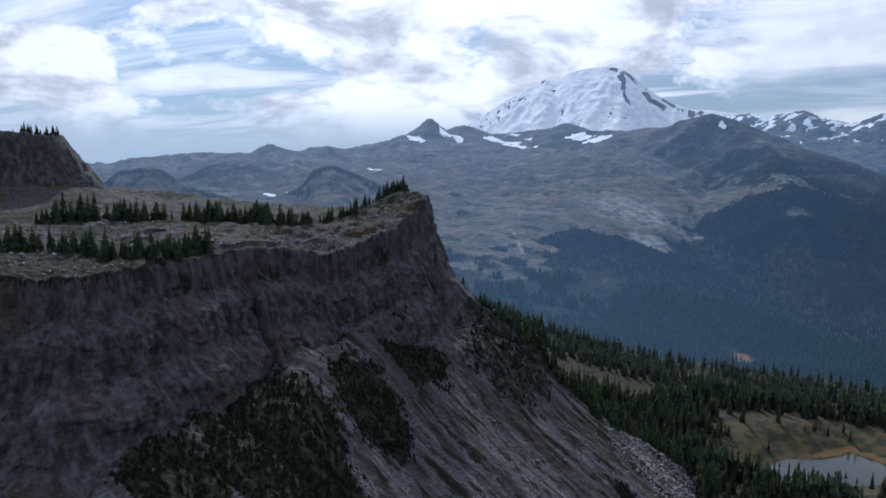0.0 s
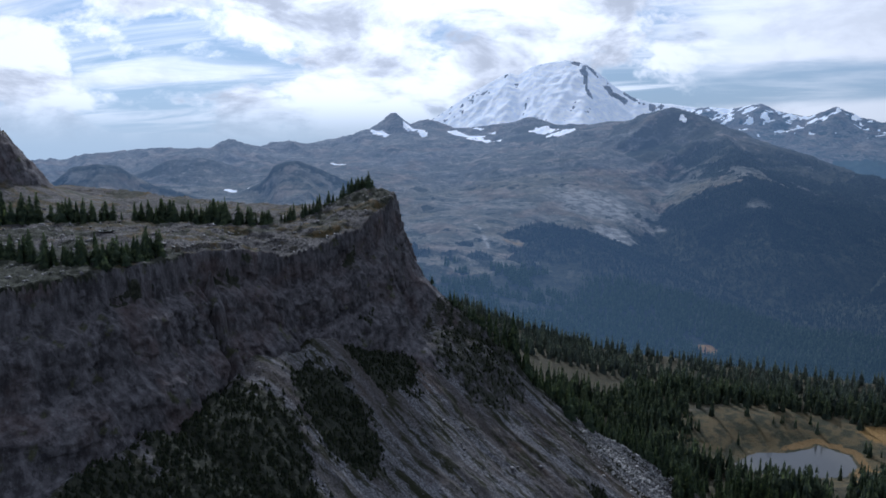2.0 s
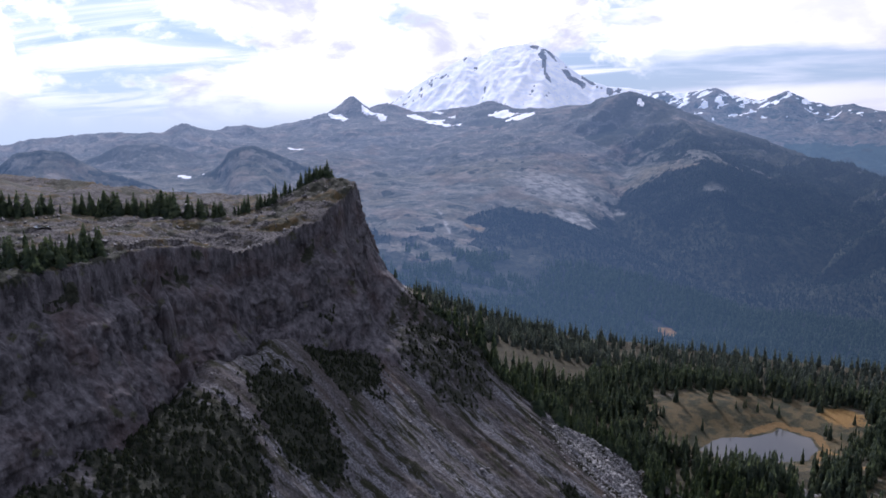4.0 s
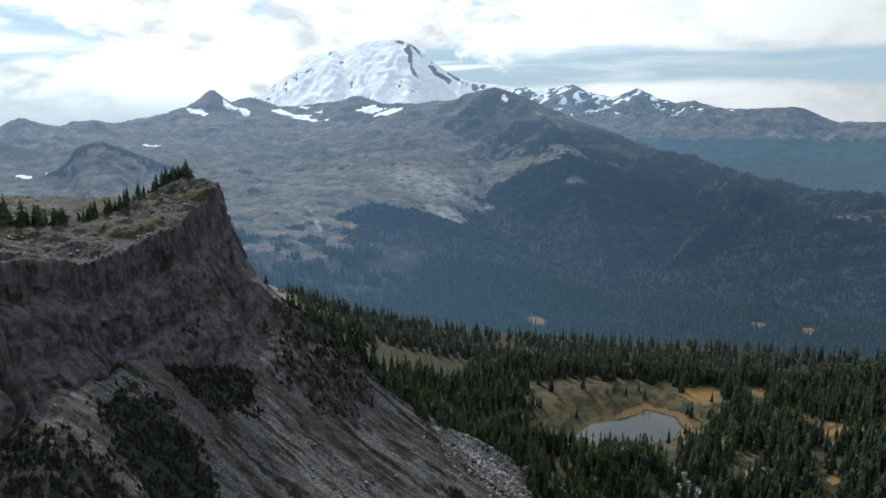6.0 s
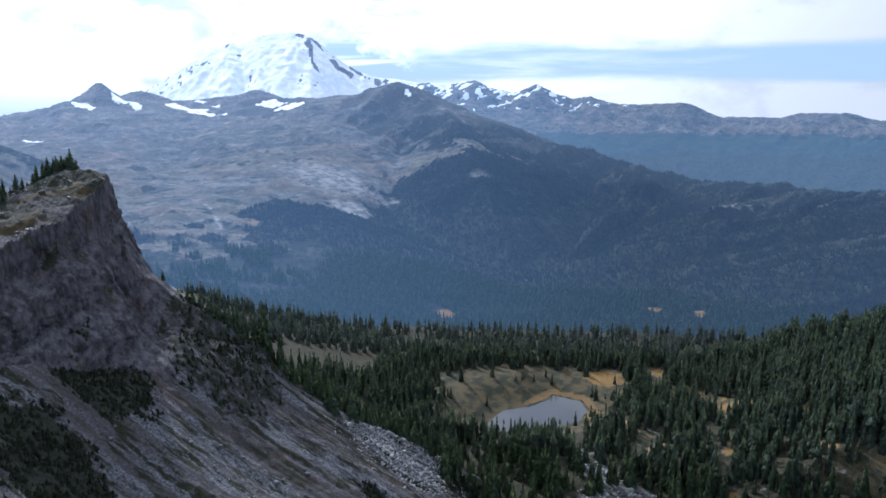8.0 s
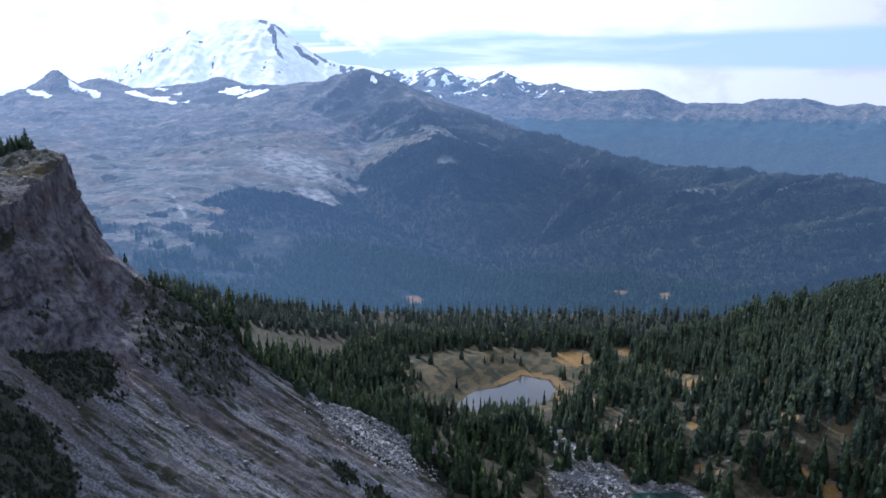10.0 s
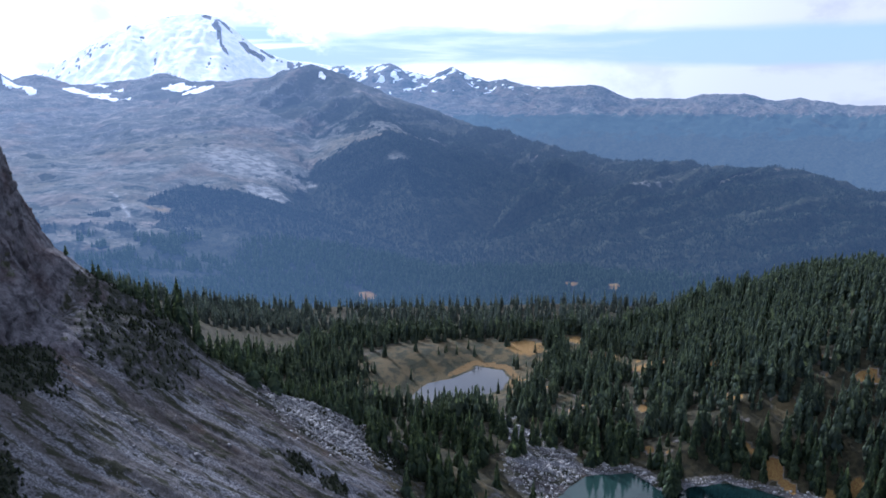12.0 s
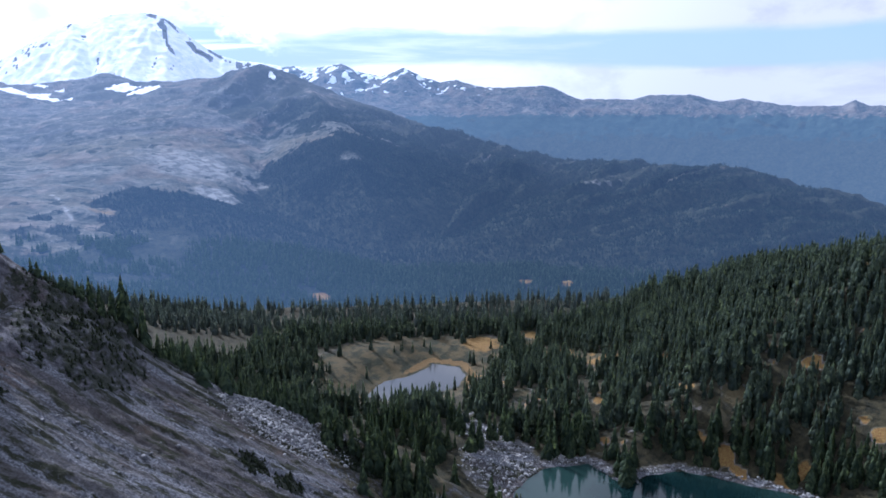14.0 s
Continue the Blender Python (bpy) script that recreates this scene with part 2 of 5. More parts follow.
def inside(x, y, poly):
    """Distance to a closed outline, negative within."""
    ring = [(a, b, 0.0) for a, b in poly] + [(poly[0][0], poly[0][1], 0.0)]
    d = along(x, y, ring)[0]
    odd = np.zeros(np.shape(x), bool)
    for (x0, y0, _), (x1, y1, _) in zip(ring, ring[1:]):
        cut = (y0 > y) != (y1 > y)
        odd ^= cut & (x < (x1 - x0) * (y - y0) / (y1 - y0 + 1e-9) + x0)
    return np.where(odd, -d, d)


def spot(x, y, cx, cy, r, soft=0.5):
    """1 within r of a place, with a ragged edge."""
    d = np.hypot(x - cx, y - cy) / r + 0.35 * fbm(x + cx, y, r * 0.7, 3)
    return 1 - smooth(d, 1 - soft, 1 + soft)


def relief(x, y):
    """Height of the land, the land's class and its cover, for arrays of places."""
    x, y = np.asarray(x, float), np.asarray(y, float)
    shape, x, y = x.shape, x.ravel(), y.ravel()
    dist = np.hypot(x, y)
    whole = None
    for part_of, close, far in ((dist < 420, True, False), ((dist >= 420) & (dist < 800), True, True), (dist >= 800, False, True)):
        where = np.nonzero(part_of)[0]
        for at in range(0, len(where), 6000):
            k = where[at:at + 6000]
            got = relief_of(x[k], y[k], close, far)
            if whole is None:
                whole = [np.zeros((len(x), *a.shape[1:]), a.dtype) for a in got[:5]] + [{n: np.zeros(len(x), a.dtype) for n, a in got[5].items()}]
            for a, b in zip(whole[:5], got[:5]):
                a[k] = b
            for n, a in got[5].items():
                whole[5][n][k] = a
    return [a.reshape(*shape, *a.shape[1:]) for a in whole[:5]] + [{n: a.reshape(shape) for n, a in whole[5].items()}]


def relief_of(x, y, close, far):
    """The same for a list of places, with or without the near and the far forms."""
    none = (np.full(len(x), 1e5), np.full(len(x), 1e5), np.full(len(x), -900.0), np.zeros(len(x)))

    def slope_far(*a):
        return slope_to(*a) if far else (none[2], none[0], none[3])

    def crest_far(*a):
        return crest(*a) if far else (none[2], none[0], none[3])

    def along_near(*a):
        return along(*a) if close else none
    q, p = 0.55 * x + 0.835 * y, 0.835 * x - 0.55 * y
    dist = np.hypot(x, y)
    # valley
    fall = smooth(q, 505, 900)
    valley = 2.0 - 130.0 * fall - 0.09 * np.clip(p - 250, 0, 2500) * fall + 0.13 * np.clip(-p - 250, 0, 900) * fall
    valley = valley + 8 * fbm(x, y, 160, 4) * (0.3 + fall)
    # mountains
    rough = fbm(x, y, 420, 6, 0.52, True) - 0.42
    rills = fbm(0.8 * x + 0.6 * y, 0.35 * (0.8 * y - 0.6 * x), 110, 5, 0.58, True) - 0.42
    rough = rough + 0.35 * rills
    h1, d1, s1 = slope_far(x, y, HUMP, -150.0, 1400.0, 1.5)
    h2, d2, s2 = slope_far(x, y, PEAKS, -80 - 70 * smooth(p, -380, -100), 2600.0 - 1300.0 * smooth(p, -650, -100), 1.7)
    h3, d3, s3 = slope_far(x, y, LEFT_HILLS, -170.0, 2400.0, 1.3)
    h4, d4, s4 = crest_far(x, y, KNOLL, 0.52, 70, 0.24)
    h8, d8, s8 = crest_far(x, y, ROUND_TOP, 0.50, 90, 0.20)
    h9, d9, s9 = crest_far(x, y, LOW_RIDGE, 0.40, 120, 0.22)
    h8 = h8 + 0.10 * (fbm(s8, d8 * 0.3, 60, 4, 0.6, True) - 0.4) * np.minimum(d8, 120) + 3 * fbm(x, y, 30, 3)
    h9 = h9 + 0.14 * (fbm(s9, d9 * 0.3, 80, 4, 0.6, True) - 0.4) * np.minimum(d9, 160) + 3 * fbm(x, y, 34, 3)
    h5, d5, s5 = crest_far(x, y, WOODED_KNOB, 0.30, 160, 0.25)
    h6, d6, s6 = crest_far(x, y, FORE_SPUR, 0.34, 500, 0.30)
    h6 = h6 + rough * 0.18 * np.minimum(d6, 260)
    h1 = h1 + rough * 0.09 * np.minimum(d1, 300) + 38 * (fbm(s1, d1 * 0.22, 130, 5, 0.58, True) - 0.42) * smooth(d1, 0, 60) * (1 - smooth(d1, 350, 800)) + 7 * fbm(s1, d1 * 0.3, 34, 4, 0.6) * (1 - smooth(d1, 60, 200))
    h1 = h1 + 60 * (fbm(s1, d1 * 0.12, 300, 3, 0.5, True) - 0.45) * smooth(d1, 40, 260) * (1 - smooth(d1, 600, 1100))
    h2 = h2 + rough * 0.055 * np.minimum(d2, 320) + 26 * (fbm(s2, d2 * 0.22, 120, 5, 0.58, True) - 0.42) * smooth(d2, 0, 60) * (1 - smooth(d2, 350, 700)) + 7 * fbm(s2, d2 * 0.3, 34, 4, 0.6) * (1 - smooth(d2, 60, 200))
    h3 = h3 + rough * 0.12 * np.minimum(d3, 300) + 30 * (fbm(s3, d3 * 0.25, 150, 4, 0.55, True) - 0.42) * smooth(d3, 0, 80) * (1 - smooth(d3, 300, 800)) + 3 * fbm(x, y, 60, 3) + 6 * fbm(s3, d3 * 0.3, 34, 4, 0.6) * (1 - smooth(d3, 60, 200))
    h4 = h4 + 4 * fbm(x, y, 50, 4)
    h5 = h5 + 4 * fbm(x, y, 70, 4)
    behind = 330.0 * smooth(-(along(x, y, HUMP)[1] if far else none[0]), 60, 900) * smooth(p, -250, 250)
    valley = valley - behind
    mount = smax(smax(smax(h1, h6, 8.0), h2, 12.0), smax(smax(h3, h4, 4.0), smax(h8, h9, 4.0), 4.0), 6.0)
    fine = fbm(x, y, 60, 4, 0.5)
    mount = mount + (fine + 0.4 * fbm(x, y, 17, 3, 0.6, True) - 0.16) * np.clip(np.minimum(np.minimum(d1, d2), d3), 4, 60) * 0.055
    land = smax(mount - behind, valley, 22.0)
    land = smax(land, h5, 12.0)
    # far heights
    hv, dv, sv = crest_far(x, y, VOLCANO, 0.50, 2000, 0.5)
    rv = fbm(sv * 1.0 + 0.25 * dv, dv * 0.42, 190, 6, 0.55, True)
    hv = hv + (rv - 0.4) * 0.17 * np.minimum(dv, 220) + 10 * (fbm(sv + 0.3 * dv, dv * 0.30, 48, 5, 0.6, True) - 0.4) * smooth(dv, 0, 60) + 4 * (fbm(sv * 0.35, dv + 0.2 * sv, 55, 4, 0.6, True) - 0.4) * smooth(dv, 60, 150)
    hr, dr, sr = crest_far(x, y, FAR_RANGE, 0.42, 260, 0.36, True)
    rr = fbm(sr, dr * 0.6, 210, 6, 0.55, True)
    hr = hr + (rr - 0.4) * 0.22 * np.minimum(dr, 200) * (1 - 0.7 * smooth(dr, 220, 420)) + 9 * fbm(x, y, 60, 4) * smooth(dr, 0, 40) * (1 - smooth(dr, 200, 400))
    hr = hr + 10 * fbm(sr, dr * 0.3, 46, 4, 0.6) * (1 - smooth(dr, 60, 200))
    is_volcano = (hv > land) & (hv >= hr)
    is_range = (hr > land) & (hr > hv)
    land = np.maximum(land, np.maximum(hv, hr))

    # near basin: lakes, meadow and the wooded hill
    hd, hs, hz, _ = along_near(x, y, HILL)
    lake1, lake2 = (inside(x, y, NEAR_LAKE), inside(x, y, FAR_LAKE)) if close else (none[0], none[0])
    hill = 22 + 0.34 * (x - 327) - 0.40 * (y - 259) - 0.45 * np.maximum(-hs, 0) + 2.5 * fbm(x, y, 45, 4)
    hill = np.minimum(hill, 5 + 0.65 * np.maximum(lake1, 0))
    hill = np.where(x > 150, hill, -300) if close else none[2]
    near = 1 - smooth(q, 600, 700)
    basin = 5.5 + 3.5 * fbm(x, y, 60, 4) + 10 * spot(x, y, 165, 275, 42, 0.6) + 10 * spot(x, y, 220, 412, 50, 0.9) + 5 * spot(x, y, 262, 290, 34, 0.7)
    basin = basin - 9.0 * smooth(q, 350, 450) + 0.27 * np.clip(170 - x, 0, 170) * smooth(y, 330, 430)
    land = np.where(q < 700, smax(land, np.where(near > 0, basin, -400) * near - 400 * (1 - near), 8.0), land)
    land = smax(land, hill, 14.0) if close else land
    wob = 1.6 * fbm(x, y, 9, 3)
    shore1, shore2 = lake1 + wob, lake2 + wob
    for shore, level, reach in ((shore1, NEAR_LEVEL, 26.0), (shore2, FAR_LEVEL, 34.0)):
        bowl = level + 0.16 * shore
        k = 1 - smooth(shore, 2.0, reach)
        land = np.where(shore < reach, bowl * k + land * (1 - k), land)
        land = np.where((shore > 0) & (shore < 60), np.maximum(land, level + 0.5 - 0.5 * np.exp(-shore)), land)

    # near butte: plateau, face, scree
    rd, rs, rz, ra = along_near(x, y, RIM)
    rim_wob = 2.6 * fbm(ra, ra * 0 + 3.1, 22, 4, 0.6) + 1.0 * fbm(ra, ra * 0 + 8.1, 5, 3, 0.6)
    w = rs + rim_wob
    flat = 148.5 + 2.4 * fbm(x, y, 38, 5, 0.55) - 0.02 * (x + 40) + np.clip(w, -22, 0) * 0.0
    flat = flat + 11.5 * np.exp(-(((x - 3) / 22) ** 2 + ((y - 278) / 20) ** 2))
    flat = flat - 6.0 * np.exp(-(((x + 30) / 16) ** 2 + ((y - 236) / 10) ** 2))
    flat = flat + 1.9 * (fbm(x, y, 11, 4, 0.6, True) - 0.45)
    md, _, mz, ma = along_near(x, y, MESA)
    mesa_face = mz + 1.2 * fbm(x, y, 12, 4) + 3.4 * (fbm(x, y, 8, 4, 0.6, True) - 0.45) * smooth(md, 4, 9) - (1.35 + 1.9 * np.clip((np.interp(x, [-420, -240, -178, -167], [300, 318, 332, 338]) - y) / (md + 1), 0, 1) ** 2) * np.maximum(md - 8 + 3.5 * fbm(x, y, 16, 4, 0.6), 0)
    mesa_foot = 159 - 0.36 * np.maximum(md - 20, 0) + 1.2 * fbm(x, y, 14, 4)
    flat_m = smax(flat, np.maximum(mesa_face, mesa_foot), 2.0)
    back = smooth(y + 0.3 * x, 268, 330)
    rib = np.abs(fbm(ra, w * 0.06, 9.0, 5, 0.65)) * 4.2
    rib = rib + 6.0 * np.exp(-((ra - 317.5 + 0.03 * w * w) / 2.4) ** 2)
    ledge = 1.6 * np.sin(w * 0.55 + 3 * fbm(ra, w * 0.3, 30, 3)) * smooth(w, 1, 8)
    top = rz * 0.5 + flat * 0.5
    crack = fbm(ra, w * 0.10 + 0.4 * ra, 1.7, 3, 0.6)
    ww = np.maximum(1.6 * smooth(w, -0.5, 1.5) + w - (rib + 1.7 * crack) * smooth(w, 0.0, 4.0) + 2.0 * fbm(x, y, 13, 3) * smooth(w, 2, 10) + 2.2 * smooth(w, 0, 2), 0)
    west = np.interp(ww, [0, 2.5, 8, 11, 17, 20, 30, 60, 900], [0, 9, 13, 22, 27, 34, 42, 75, 1200])
    east = np.interp(ww, [0, 3, 4, 8, 9, 40, 900], [0, 14, 15, 31, 34, 90, 1500])
    prow = smooth(x + 0.35 * (y - 262), -8, 4)
    face = top - west * (1 - prow) - east * prow + 0.35 * ledge
    dspur, sspur, zspur, aspur = along_near(x, y, SPUR)
    beyond = (y - 262) + 0.10 * (x - 40) + 0.0012 * (x - 40) ** 2
    gx, gy = 0.871 * x - 0.491 * y, 0.491 * x + 0.871 * y
    gully = fbm(gx * 0.16, gy, 16, 4, 0.55)
    scree = TALUS[0] + TALUS[1] * x + TALUS[2] * y + 3.0 * gully + 1.0 * fbm(gx * 0.10, gy, 4.2, 4, 0.6) + 0.5 * fbm(x, y, 3.0, 3) - 0.9 * np.maximum(beyond, 0)
    scree = scree + 5.0 * (1 - smooth(w, 26, 60)) * smooth(x, -45, -22) - 13.0 * (1 - smooth(w, 10, 22 + 5 * fbm(ra, ra * 0, 18, 3)))
    scree = scree - 48.0 * smooth(-x, 56, 84)
    spur = zspur + 2.2 * fbm(x, y, 10, 5, 0.62) + 2.0 - np.where(sspur < 0, 1.05, 1.15) * np.maximum(dspur - 4 * (aspur < 46), 0)
    spur = np.maximum(spur, scree + 3.5 * spot(x, y, 30, 246, 13, 0.5) + 3.0 * spot(x, y, 44, 252, 8, 0.4) - 0.6)
    spur = np.where(aspur > 72, -500, spur)
    outer = smax(scree, face, 1.2)
    outer = smax(outer, spur, 2.0)
    on_top = smooth(-w, -0.2, 0.8)
    butte = outer * (1 - on_top) + np.minimum(flat_m, np.where(w > -3, top + 0.6, 999)) * on_top
    apron = 1 - smooth(np.hypot(x - 20, (y - 190) * 0.8), 260, 330)
    butte = np.where((x < 240) & (y < 480), butte, -500) - 500 * (1 - apron) * (w > 0)
    butte = butte + (0.9 * fbm(x, y, 3.2, 4, 0.62) * smooth(w, 0, 3) * (face > scree - 2) + 0.35 * fbm(x, y, 2.1, 3, 0.6)) * (w > -40)
    is_butte = butte > land - 0.5
    land = smax(butte, land, 3.0)
    height = land

    # cover: snow, wood, meadow / scree, cliff, autumn
    n1, n2 = fbm(x, y, 120, 4), fbm(x, y, 24, 4, 0.6)
    lit_snow = np.zeros_like(x)
    for cx, cy, across, deep in (SNOW_PATCHES if far else ()):
        ln = math.hypot(cx, cy)
        u, v = ((x - cx) * cx + (y - cy) * cy) / ln / deep, ((x - cx) * cy - (y - cy) * cx) / ln / across
        lit_snow = np.maximum(lit_snow, 1 - smooth(np.hypot(u, v + 0.3 * u) + 0.42 * fbm(x + cx, y, 42, 4, 0.55), 0.82, 1.0))
    lines = fbm(sv + 0.25 * dv, dv * 0.06, 30, 5, 0.62)
    snow_v = 1 - smooth(lines - 0.35 * rv, 0.17, 0.36) - 0.6 * (1 - smooth(sv, 250, 640)) * (1 - smooth(dv, 20, 120)) * smooth(lines, -0.1, 0.1)
    ragged = 0.55 * fbm(sv, dv * 0.4, 38, 5, 0.62)
    bare_and_shade = np.exp(-(((sv - 1118 - 0.05 * dv) / 22) ** 2)) * smooth(dv, 20, 60) * (1 - smooth(dv, 260, 420))
    bare_and_shade = np.maximum(bare_and_shade, np.exp(-(((sv - 1285) / 48) ** 2 + ((dv - 130) / 80) ** 2)))
    bare_and_shade = np.maximum(bare_and_shade, np.exp(-(((sv - 1400) / 70) ** 2 + ((dv - 25) / 40) ** 2)))
    bare_and_shade = np.maximum(bare_and_shade, np.exp(-(((sv - 1180) / 60) ** 2 + ((dv - 50) / 40) ** 2)))
    # rock ribs; the left-flank entries paint its grey-blue shade as bare rock
    for at_s, at_d, wide_s, wide_d, much in ((1070, 30, 55, 40, 1.0), (1128, 190, 34, 130, 1.0), (1150, 400, 26, 60, 0.9), (1344, 116, 70, 70, 0.95), (1540, 60, 130, 50, 0.75), (1215, 60, 40, 60, 0.7),
                                             (430, 110, 170, 90, 0.56), (640, 50, 40, 60, 0.62), (300, 150, 130, 80, 0.5), (700, 120, 30, 110, 0.6)):
        bare_and_shade = np.maximum(bare_and_shade, much * np.exp(-(((sv - at_s) / wide_s) ** 2 + ((dv - at_d) / wide_d) ** 2)))
    snow_v = snow_v * (1 - smooth(bare_and_shade * 0.9 + 1.7 * ragged, 0.44, 0.60))
    snow_r = smooth(0.85 * fbm(sr + 0.4 * dr, dr * 0.8, 62, 5, 0.62) + 0.0016 * (hr - 215) + 0.25 * (0.45 - rr), 0.06, 0.20) * smooth(3000 - x, 0, 300) * smooth(hr, 120, 190)
    snow = np.where(is_volcano, snow_v, np.where(is_range, snow_r, lit_snow))
    level = height + 30 * n1 + 34 * n2 + 60 * fbm(x, y, 330, 3)
    rise = -30 + 100 * smooth(p, -450, 0) + 110 * smooth(p, 0, 400)
    wood = 1 - smooth(level + 22 * n1 - rise, 5, 45)
    wood = np.where(is_range, 1 - smooth(height + 22 * n1 + 26 * n2, 48, 62), wood)
    open_bowl = smooth(-p, 240, 420) * smooth(q, 900, 1000)
    copse = smooth(fbm(x, y, 80, 5, 0.62), 0.06, 0.16) * (1 - smooth(height + 60 * n1, -70, 30))
    wood = wood * (1 - 0.92 * open_bowl * (1 - spot(x, y, 405, 1345, 145, 0.25)) * (1 - 0.9 * copse))
    wood = np.maximum(wood, 0.9 * spot(x, y, 405, 1345, 140, 0.2))
    flank = smooth(s1 + 60 * n1 + 50 * n2, 330, 420) * (1 - smooth(d1 + 160 * n1 + 90 * n2 - 0.25 * np.maximum(s1 - 400, 0), 290, 420)) if far else none[3]
    flank = flank * np.maximum(smooth(d1 + 90 * n1 + 40 * n2, 110, 220), smooth(s1 + 80 * n2, 620, 760)) if far else flank
    wood = np.maximum(wood, 0.9 * flank * (1 - spot(x, y, 1120, 2130, 40, 0.6)))
    if far:
        tongue = fbm(s1 + 0.15 * d1, d1 * 0.22, 75, 5, 0.6)
        openings = smooth(tongue, 0.10, 0.20) * (1 - smooth(d1 + 150 * n1, 260, 520))
        wood = wood * (1 - 0.95 * openings)
    for cx, cy, r in ((175, 1317, 20), (194, 1233, 24), (215, 1180, 16), (150, 1150, 14), (240, 1120, 22), (120, 1100, 12)):
        wood = np.maximum(wood, 0.8 * spot(x, y, cx, cy, r, 0.4))
    wood = np.where(q < 420, 0.8, wood)
    scar = np.maximum(spot(x, y, 525, 1475, 45, 0.3), np.maximum(0.9 * spot(x, y, 545, 1690, 110, 0.7), 0.55 * spot(x, y, 923, 1235, 60, 0.9)))
    scar = np.maximum(scar, np.maximum(0.6 * spot(x, y, 846, 1480, 40, 0.8), 0.6 * spot(x, y, 646, 1574, 40, 0.7)))
    scar = np.maximum(scar, 0.8 * spot(x, y, 1441, 1234, 70, 0.9))
    burn = along(x, y, [(212, 1524, 0), (226, 1421, 0), (219, 1340, 0), (211, 1195, 0), (202, 1130, 0)])[0] + 16 * np.abs(fbm(x, y, 70, 3)) + 9 * smooth(fbm(x, y, 90, 2), -0.1, 0.15)
    scar = np.maximum(scar, 1 - smooth(burn, 2.5, 6))
    wood = wood * (1 - scar)
    meadow = np.maximum(spot(x, y, 240, 398, 40, 0.55), spot(x, y, 290, 384, 26, 0.6))
    for cx, cy, r in ((302, 386, 15), (297, 368, 12), (331, 316, 11), (332, 337, 12), (257, 300, 8), (331, 360, 8), (333, 290, 8), (347, 378, 10), (254, 288, 7), (270, 292, 6), (303, 198, 6), (145, 236, 12), (128, 228, 10), (85, 446, 16), (118, 420, 14), (320, 350, 9)):
        meadow = np.maximum(meadow, spot(x, y, cx, cy, r, 0.5))
    meadow = np.maximum(meadow, spot(x, y, 198, 396, 26, 0.5)) * (1 - 0.55 * smooth(n2, 0.10, 0.26))
    heath = np.maximum(0.75 * np.maximum(spot(x, y, 302, 382, 17, 0.7), np.maximum(spot(x, y, 331, 300, 11, 0.7), np.maximum(spot(x, y, 344, 373, 10, 0.7), spot(x, y, 331, 335, 12, 0.7)))), 0.75 * smooth(fbm(x, y, 17, 3, 0.6), 0.20, 0.34) * smooth(x, 225, 255) * (1 - smooth(q, 440, 480))) if close else none[3]
    rust = np.maximum(np.maximum(heath, 0.8 * spot(x, y, 469, 935, 18, 0.6)), np.maximum(0.60 * spot(x, y, 272, 1350, 34, 0.9), np.maximum(0.7 * spot(x, y, 762, 807, 15, 0.6), 0.7 * spot(x, y, 811, 763, 13, 0.6))))
    stone = np.maximum(1 - smooth(np.abs(shore1), 2.5, 6.5), np.maximum(np.maximum(spot(x, y, 206, 250, 14, 0.4), spot(x, y, 191, 243, 14, 0.4)), np.maximum(spot(x, y, 206, 274, 12, 0.4), spot(x, y, 214, 298, 8, 0.4))))
    stone = np.maximum(stone, spot(x, y, 459, 961, 15, 0.6))
    meadow = np.where(shore2 < 20, np.maximum(meadow, 0.8), meadow)
    wood = wood * (1 - np.maximum(meadow, stone)) * (1 - smooth(rust, 0.2, 0.7))
    wood = np.where((shore1 < 5) | (shore2 < 4), 0, wood)
    slope_wood = is_butte & (w > 0) & (((beyond > 2) & (x > 42)) | (x > 104 + 8 * n2))
    wood = np.where(is_butte & ~slope_wood, 0, np.where(slope_wood, 0.55, wood))
    cliff = is_butte & (w > -0.5) & (face > scree - 1.0) & (face > spur - 2.0)
    cliff = cliff | (is_butte & (w > 0) & (w < 17 + 4 * n2) & (x > 4) & (beyond < 12))
    cliff_m = (mesa_face > mesa_foot + 0.5) & (mesa_face < mz - 1.0) & (w < 0)
    shrub = np.zeros_like(x)
    for cx, cy, r in ((-33, 166, 17), (-26, 156, 16), (-12, 194, 10), (-8, 186, 9), (2, 219, 10), (4, 226, 9), (-48, 140, 10), (117, 233, 9), (72, 216, 4), (80, 210, 4)):
        shrub = np.maximum(shrub, spot(x, y, cx, cy, r, 0.3))
    if far:
        # shade on the hump's upper face, painted in as dark scrub colour
        hump_shade = smooth(s1 + 55 * n1 + 60 * n2, 90, 190) * (1 - smooth(d1 + 120 * n1 + 70 * n2, 150, 300)) * (1 - smooth(s1, 900, 1000))
        shrub = np.where(dist > 800, np.maximum(0.62 * np.maximum(1 - smooth(d8 + 60 * n2, 25, 60), np.maximum(1 - smooth(d4 + 60 * n2, 10, 45), 0.8 * (1 - smooth(d9 + 90 * n2, 40, 120)))), np.maximum(np.maximum(0.50 * hump_shade, np.maximum(0.66 * openings, 0.72 * (1 - smooth(height + 40 * n1 + 40 * n2, -70, 5)))), 0.55 * smooth(fbm(x, y, 90, 5, 0.62), 0.12, 0.24) * (1 - lit_snow))), shrub)
    turf = np.maximum(0.85 * spot(x, y, -92, 172, 34, 0.5), 0.62 * smooth(fbm(x, y, 19, 4, 0.6), 0.04, 0.18))
    shrub = np.where(is_butte & (w <= 0) & (dist < 420), np.maximum(shrub, turf * smooth(md, 22, 36)), shrub) if close else shrub
